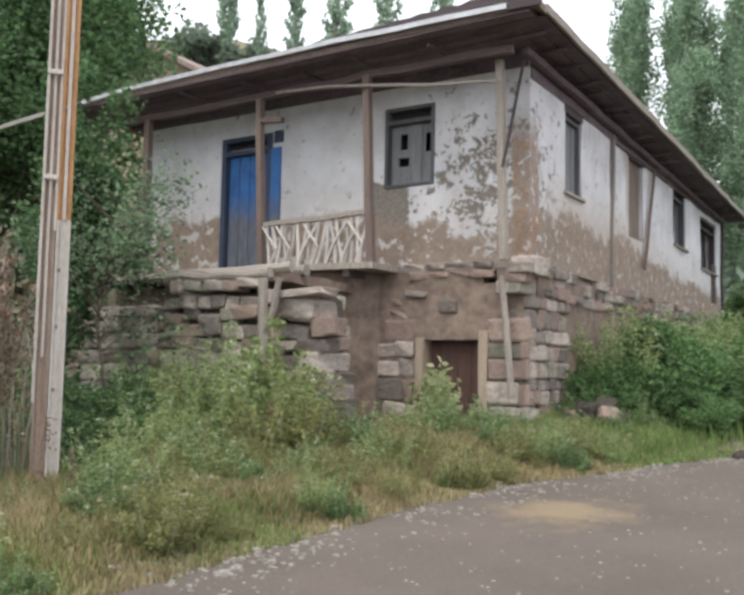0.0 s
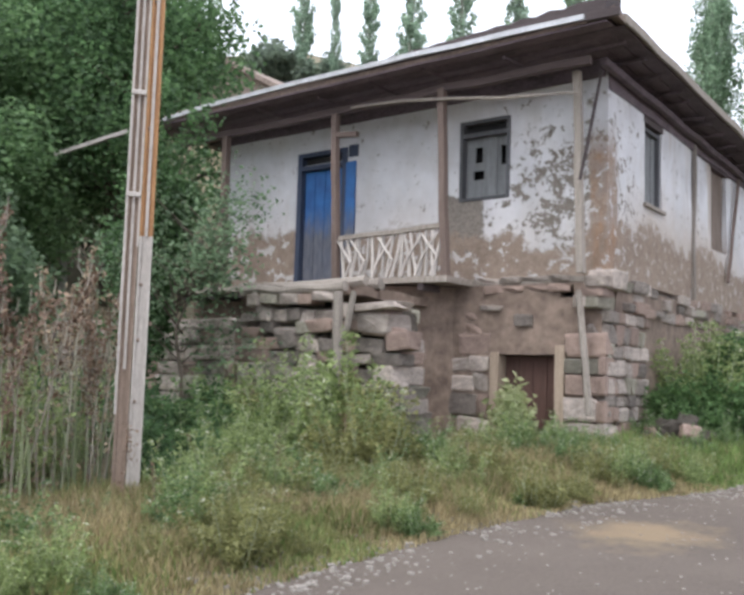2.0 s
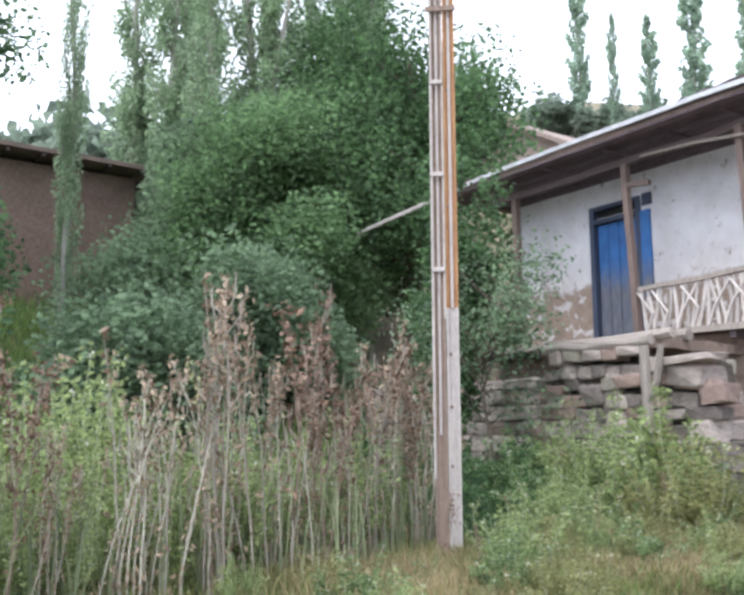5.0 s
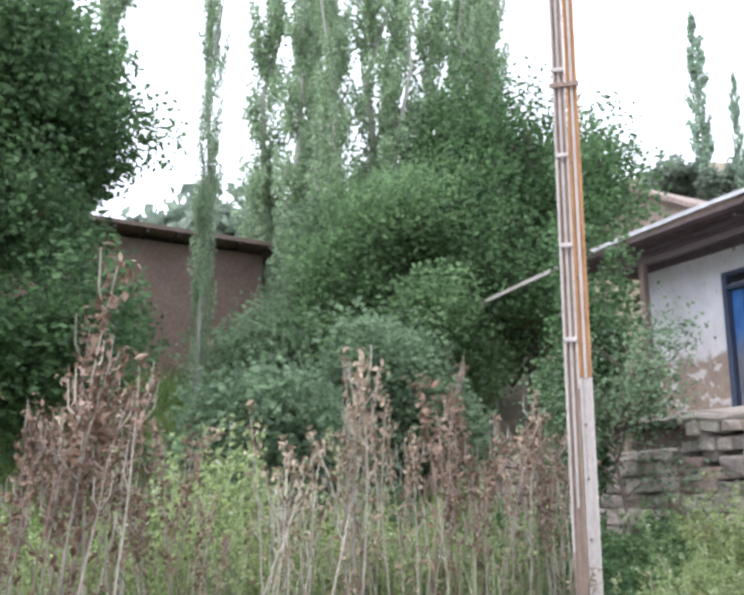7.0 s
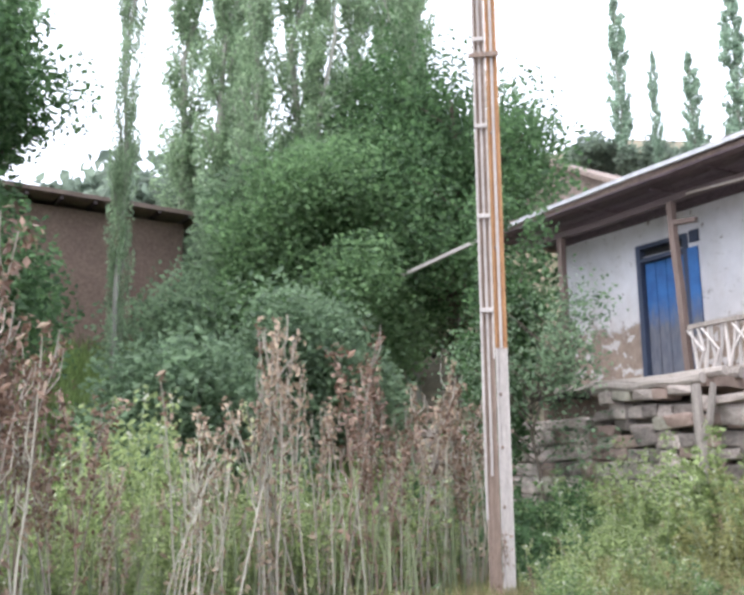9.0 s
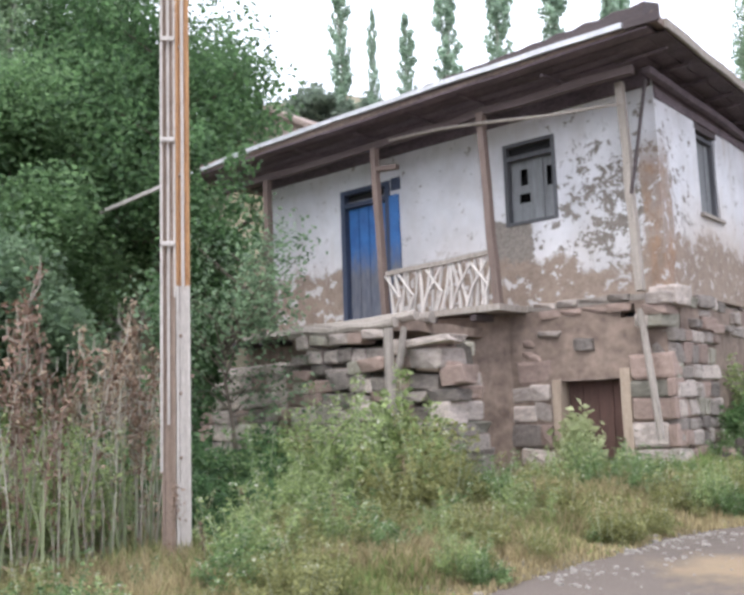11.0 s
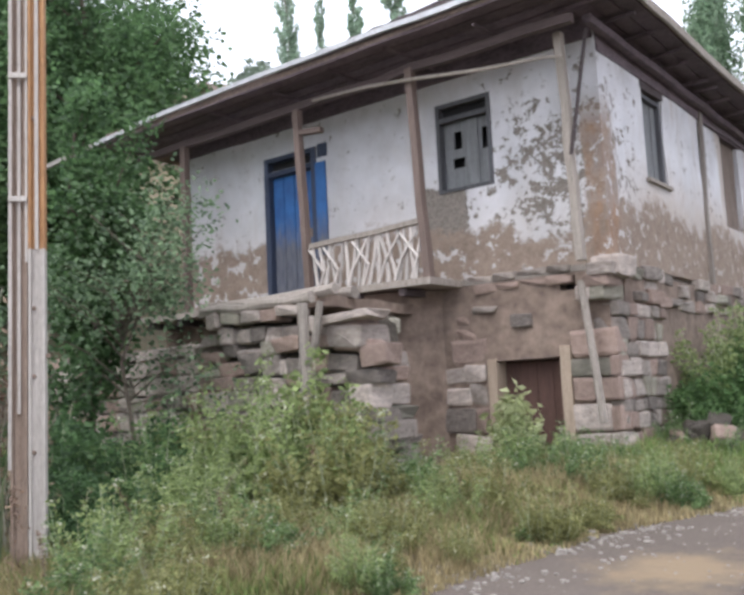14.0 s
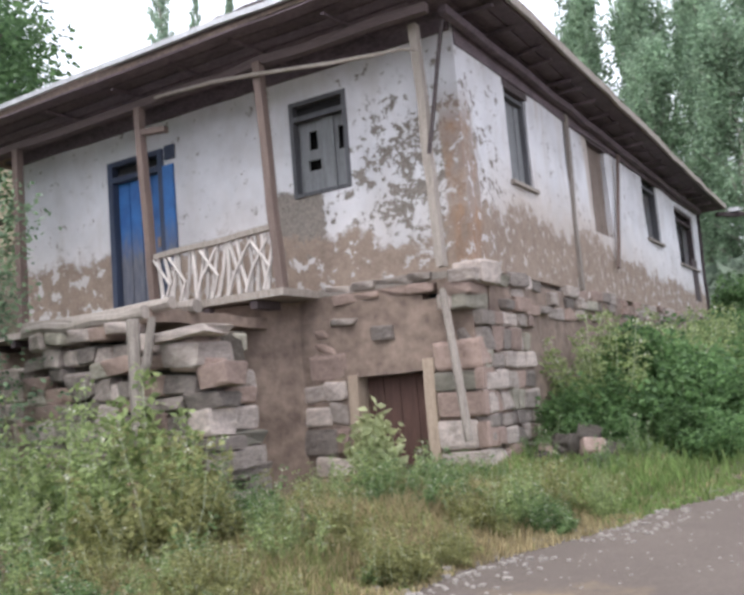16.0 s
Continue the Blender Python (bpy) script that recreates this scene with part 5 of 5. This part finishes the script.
def build_stalks():
    g = np.random.default_rng(17)
    kinds = dict(
        dry=stalk("dry_stalk", "tall grey dry stalk with withered leaves", 2.5, 201, M_STALK, M_DRYLEAF, 5, M_DRYLEAF),
        red=stalk("dry_stalk", "tall dry stalk with a long rust-brown seed head", 2.5, 203, M_STALK, M_REDDRY, 16, M_REDDRY, 0.2, 0.42, 0.055),
        arch=stalk("dry_stalk", "pale bare stalk arching over at the top", 2.6, 205, M_PALESTALK, M_DRYLEAF, 2, M_DRYLEAF, 0.32, 0.1, 0.02, 3, 0.22),
        green=stalk("green_stalk", "pale green tall stalk with small leaves", 2.2, 207, M_STALKGREEN, M_WEED, 12, M_WEED, 0.2, 0.5, 0.06),
        tuft=stalk("dry_stalk", "dry stalk with pale fluffy tufts", 2.3, 209, M_STALK, M_LIGHTLEAF, 7, M_DRYLEAF, 0.25, 0.3, 0.05),
        crook=stalk("dry_stalk", "crooked brown dry stalk with drooping head", 2.3, 211, M_RUSTDARK, M_REDDRY, 10, M_REDDRY, 0.45, 0.35, 0.05, 3, -0.15),
        bare=stalk("dry_stalk", "straight pale dry stalk, nearly bare", 2.45, 213, M_PALESTALK, M_REDDRY, 3, M_DRYLEAF, 0.10, 0.15, 0.03, 2),
    )
    height = dict(dry=2.5, red=2.5, arch=2.6, green=2.2, tuft=2.3, crook=2.3, bare=2.45)
    placed = set()

    def stand(kind, x, y, tall, rx, ry, rz, wide=1.0):
        s = tall / height[kind]
        m = pose(x, y, ground_z(x, y) - 0.02, rx, ry, rz) @ Matrix.Diagonal((s * wide, s * wide, s, 1))
        if kind in placed:
            copy_thing(kinds[kind], m)
        else:
            placed.add(kind)
            kinds[kind].matrix_basis = m
    # the stand, clump by clump along the yard: place along it, height, stalks, and which grow there
    clumps = ((-0.6, 2.7, 8, "red dry"), (0.0, 2.6, 8, "dry red bare"), (0.45, 2.35, 9, "red crook green"), (0.78, 2.55, 6, "arch red bare"), (0.95, 3.05, 9, "red red crook"), (1.10, 3.6, 2, "red"),
              (1.34, 2.9, 5, "bare crook arch"), (1.72, 2.4, 8, "red red crook"), (1.95, 1.5, 8, "red dry"), (2.25, 1.2, 4, "green dry"), (2.56, 2.3, 3, "arch"), (2.78, 2.5, 9, "arch arch bare"),
              (3.08, 2.55, 9, "arch bare"), (3.5, 3.0, 12, "bare dry arch"), (3.85, 2.35, 10, "tuft green dry"), (4.15, 2.1, 10, "dry green bare"), (4.45, 2.95, 7, "red crook"), (4.65, 2.2, 10, "dry bare green"),
              (4.95, 2.7, 5, "crook red"), (5.08, 2.05, 11, "tuft dry green"), (5.33, 2.2, 10, "green tuft dry"), (5.55, 3.0, 4, "dry green"), (5.75, 2.2, 12, "dry green bare"), (5.95, 2.35, 10, "red dry bare"), (6.2, 2.1, 14, "dry bare"))
    for y0, tall, count, which in clumps:
        which = which.split()
        for i in range(count):
            lie = abs(g.normal(0, 0.55))
            x = -6.25 - 0.3 * smooth(4.0, 5.3, y0 * 0.88) - lie
            y = 0.88 * y0 + (y0 + 0.1) * lie / 7.5 + g.normal(0, 0.08)
            kind = which[int(g.integers(len(which)))]
            turn = g.uniform(60, 130) if kind == "arch" else g.uniform(0, 360)
            stand(kind, x, y, (0.88 * tall + 0.15) * (g.uniform(0.92, 1.03) if i < 2 else g.uniform(0.6, 0.97)), g.normal(0, 3.5), g.normal(0, 3.5), turn)
    for i in range(40):
        y = g.uniform(4.8, 9.0)
        x = -4.6 - g.uniform(0, 4.2)
        stand(("red", "green", "green", "crook", "tuft")[i % 5], x, y, g.uniform(0.45, 0.95), g.normal(0, 6), g.normal(0, 6), g.uniform(0, 360), 1.2)
    src = bpy.data.objects["weed_clump"]
    for x, y, s in ((-6.9, 3.0, 0.75), (-7.0, 3.5, 0.85), (-6.9, 4.1, 0.75), (-7.1, 4.6, 0.9), (-7.0, 0.8, 0.7), (-6.9, 1.4, 0.75), (-7.1, 2.5, 0.8), (-7.2, 5.1, 0.8), (-6.8, 1.8, 0.7), (-8.0, 2.3, 1.1), (-8.6, 2.6, 1.35), (-9.3, 2.5, 1.4), (-9.0, 3.1, 1.1), (-8.2, 1.2, 0.9), (-8.8, 0.6, 1.0), (-8.5, 4.2, 0.9), (-8.9, 5.2, 0.8), (-9.6, 4.4, 1.0), (-8.4, -0.4, 0.9), (-9.8, 1.5, 1.1)):
        copy_thing(src, pose(x, y, ground_z(x, y), 0, 0, g.uniform(0, 360)) @ Matrix.Diagonal((s, s, s, 1)))


build_stalks()


# ---- far buildings ----
def build_far():
    z0 = ground_z(-24, 6)
    b = thing("far_building", "far brown mud-walled building with a tiled eave among the trees", "house", (-24, 5.0, z0))
    top = 8.45 - z0
    part("wall", new_box(-6.0, 0, -4.0, 3.3, -1, top, wobble=0.04, cuts=4), M_FARWALL, b, "plain brown mud wall")
    bm = bmesh.new()
    ring = ((0.75, -4.6, top + 0.22), (0.75, 3.9, top + 0.08), (-6.6, 3.9, top + 0.08), (-6.6, -4.6, top + 0.22))
    lo = [bm.verts.new(c) for c in ring]
    hi = [bm.verts.new((c[0], c[1], c[2] + 0.12)) for c in ring]
    r0, r1 = bm.verts.new((-3, -1.5, top + 1.0)), bm.verts.new((-3, 1.0, top + 0.9))
    bm.faces.new(lo[::-1])
    for i in range(4):
        bm.faces.new((lo[i], lo[(i + 1) % 4], hi[(i + 1) % 4], hi[i]))
    for f in ((hi[0], hi[1], r1, r0), (hi[1], hi[2], r1), (hi[2], hi[3], r0, r1), (hi[3], hi[0], r0)):
        bm.faces.new(f)
    part("roof", bm, M_TILE, b, "low reddish tiled roof")
    for i in range(9):
        part("rafter", new_box(-0.3, 0.7, -4.0 + i * 0.9, -3.9 + i * 0.9, top + 0.03, top + 0.12), M_BEAM, b)
    z1 = ground_z(-29.2, 29)
    h = thing("hut", "far ochre mud hut with a low gable behind the house", "hut", (-29.2, 28, z1))
    e, p = 13.55 - z1, 15.5 - z1
    bm = bmesh.new()
    vs = [bm.verts.new(c) for c in ((-3.6, 0, -1), (3.6, 0, -1), (3.6, 0, e), (0, 0, p), (-3.6, 0, e), (-3.6, 5, -1), (3.6, 5, -1), (3.6, 5, e), (0, 5, p), (-3.6, 5, e))]
    for f in ((0, 1, 2, 3, 4), (9, 8, 7, 6, 5), (1, 6, 7, 2), (0, 4, 9, 5)):
        bm.faces.new([vs[i] for i in f])
    part("wall", bm, M_GABLE, h)
    for sgn in (-1, 1):
        bm = bmesh.new()
        vs = [bm.verts.new(c) for c in ((sgn * 4.2, -0.5, e - 0.3), (0, -0.5, p + 0.02), (0, 5.5, p + 0.02), (sgn * 4.2, 5.5, e - 0.3))]
        r = bmesh.ops.extrude_face_region(bm, geom=[bm.faces.new(vs)])
        for v in r["geom"]:
            if isinstance(v, bmesh.types.BMVert):
                v.co.z += 0.22
        bmesh.ops.recalc_face_normals(bm, faces=bm.faces)
        part("roof", bm, M_GABLE, h, "pale earth-covered roof slope")


build_far()


# ---- grass, straw and gravel ----
def blades(name, label, points, height, material, seed, width=0.012, sway=0.3):
    g = np.random.default_rng(seed)
    p = np.array(points)
    n = len(p)
    a = g.uniform(0, 2 * np.pi, n)
    h = height * g.uniform(0.5, 1.4, n) * (p[:, 3] if p.shape[1] == 4 else 1.0)
    p = p[:, :3]
    w = width * g.uniform(0.6, 1.5, n)
    side = np.stack((np.cos(a), np.sin(a), np.zeros(n)), 1) * w[:, None]
    bend = np.stack((g.normal(0, sway, n) * h, g.normal(0, sway, n) * h, np.zeros(n)), 1)
    up = np.stack((np.zeros(n), np.zeros(n), h), 1)
    v = np.stack((p - side, p + side, p + side * 0.7 + bend * 0.35 + up * 0.6, p - side * 0.7 + bend * 0.35 + up * 0.6, p + bend + up), 1).reshape(-1, 3)
    i = np.arange(n) * 5
    quads = np.stack((i, i + 1, i + 2, i + 3), 1).tolist()
    tris = np.stack((i + 3, i + 2, i + 4), 1).tolist()
    me = bpy.data.meshes.new(name)
    me.from_pydata(v.tolist(), [], quads + tris)
    me.materials.append(material)
    tagged(new(name, me), label, "grass", kind="stuff")


def build_grass():
    g = np.random.default_rng(31)
    dry, mixed, fresh = [], [], []
    while len(dry) + len(mixed) + len(fresh) < 95000:
        y = g.uniform(-1.5, 27) if g.random() < 0.3 else g.uniform(3.5, 13)
        d = abs(g.normal(0, 2.4)) - 0.1 + 0.25 * noise.noise(Vector((0, y * 1.5, 0)))
        x = road_edge(y) - d
        if x < -13 or (y > 11.7 and x < -4.3) or d < -0.05:
            continue
        if -8.6 < x < -5.7 and 9.4 < y < 11.8:
            continue
        q = noise.noise(Vector((x * 0.8, y * 0.8, 5)))
        if d < 0.6 and g.random() < 0.45 - 0.5 * d:
            continue
        p = (x, y, ground_z(x, y), 0.28 + 0.85 * smooth(0.0, 1.3, d + 0.5 * noise.noise(Vector((x * 2, y * 2, 7)))))
        if y > 11 and g.random() < 0.85:
            fresh.append(p)
        elif q + g.normal(0, 0.3) + (0.35 if x > -6.3 and y > 6 else -0.22) > -0.10 and d < 4:
            dry.append(p)
        else:
            (mixed if g.random() < 0.75 else fresh).append(p)
    blades("dry_grass", "straw-coloured dry grass on the verge", dry, 0.17, M_GRASSDRY, 1, 0.007)
    blades("grass", "olive green grass on the verge", mixed, 0.16, M_GRASS, 2, 0.009)
    tall = []
    for i in range(520):
        y = g.uniform(-1.2, 5.6)
        x = -6.2 - abs(g.normal(0, 1.0)) - 0.3 * smooth(4.0, 5.3, y) + 0.15 * math.sin(y * 1.7)
        tall.append((x, y, ground_z(x, y)))
    blades("tall_grass", "pale tall grass among the dry stalks", tall, 1.0, M_PALEGRASS, 4, 0.009, 0.16)
    back = []
    for i in range(30000):
        y = g.uniform(-4, 9)
        x = g.uniform(-24, -8.5)
        back.append((x, y, ground_z(x, y)))
    blades("meadow_grass", "bright green meadow grass behind the stalks", back, 0.55, M_GRASSGREEN, 5, 0.018)
    side = []
    while len(side) < 4200:
        x, y = g.uniform(-4.2, -1.2), g.uniform(12.0, 22)
        if x < -1.9 + (y - 14) * 0.22 and noise.noise(Vector((x * 1.3, y * 1.1, 2))) > -0.25:
            side.append((x, y, ground_z(x, y)))
    blades("long_grass", "long fresh grass before the bushes at the side wall", side, 0.26, M_GRASSGREEN, 6, 0.010, 0.3)
    blades("fresh_grass", "fresh green grass on the bank", fresh, 0.15, M_GRASSGREEN, 3, 0.009)


build_grass()


def build_gravel():
    g = np.random.default_rng(37)
    base = [np.array([v.co[:] for v in m.vertices]) for m in STONES[:3]]
    polys = [[tuple(p.vertices) for p in m.polygons] for m in STONES[:3]]
    v, f, k = [], [], 0
    for i in range(3400):
        y = g.uniform(2, 18)
        off = g.normal(-0.05, 0.34) + 0.25 * noise.noise(Vector((0, y * 1.1, 9))) if g.random() < 0.8 else g.uniform(0, 4.5) ** 0.8
        if off < 0.5 and noise.noise(Vector((3, y * 1.6, 0))) < -0.15:
            continue
        x = road_edge(y) + off
        s = g.uniform(0.005, 0.015) if off > 0.6 else g.uniform(0.006, 0.026) * (1.9 if g.random() < 0.06 else 1)
        j = int(g.integers(3))
        a = g.uniform(0, 6.28)
        rot = np.array(((math.cos(a), -math.sin(a), 0), (math.sin(a), math.cos(a), 0), (0, 0, 0.6)))
        q = base[j] @ rot.T * s * 1.5 + (x, y, ground_z(x, y) + s * 0.2)
        v += q.tolist()
        f += [tuple(n + k for n in p) for p in polys[j]]
        k += len(q)
    me = bpy.data.meshes.new("gravel")
    me.from_pydata(v, [], f)
    me.materials.append(M_GRAVEL)
    tagged(new("gravel", me), "pale gravel strewn along the road's edge", "gravel", kind="stuff")
    heap = [(-1.65, 12.5, 0.0, 0.16)]
    for i in range(22):
        a, r = g.uniform(0, 6.28), 0.5 * math.sqrt(g.uniform(0, 1))
        heap.append((-3.62 + math.cos(a) * r, 12.75 + math.sin(a) * r, 0.42 * max(0, 1 - r / 0.5) * g.uniform(0.4, 1.0), g.uniform(0.16, 0.34)))
    for x, y, up, s in heap:
        r = new("boulder", (STONES + DARK_STONES)[int(g.choice((12, 13, 14, 14, 13, 13, 14)))])
        r.matrix_basis = pose(x, y, ground_z(x, y) + up + s * 0.15, g.uniform(-25, 25), g.uniform(-25, 25), g.uniform(0, 360)) @ Matrix.Diagonal((s, s * 0.8, s * 0.65, 1))
        tagged(r, "grey fallen field stone in the grass", "stone", "fallen stones")


M_GRAVEL = plain("pale_gravel", (0.17, 0.15, 0.135), (0.38, 0.35, 0.315), 12.0, 0.9)
build_gravel()
build_house_stones()
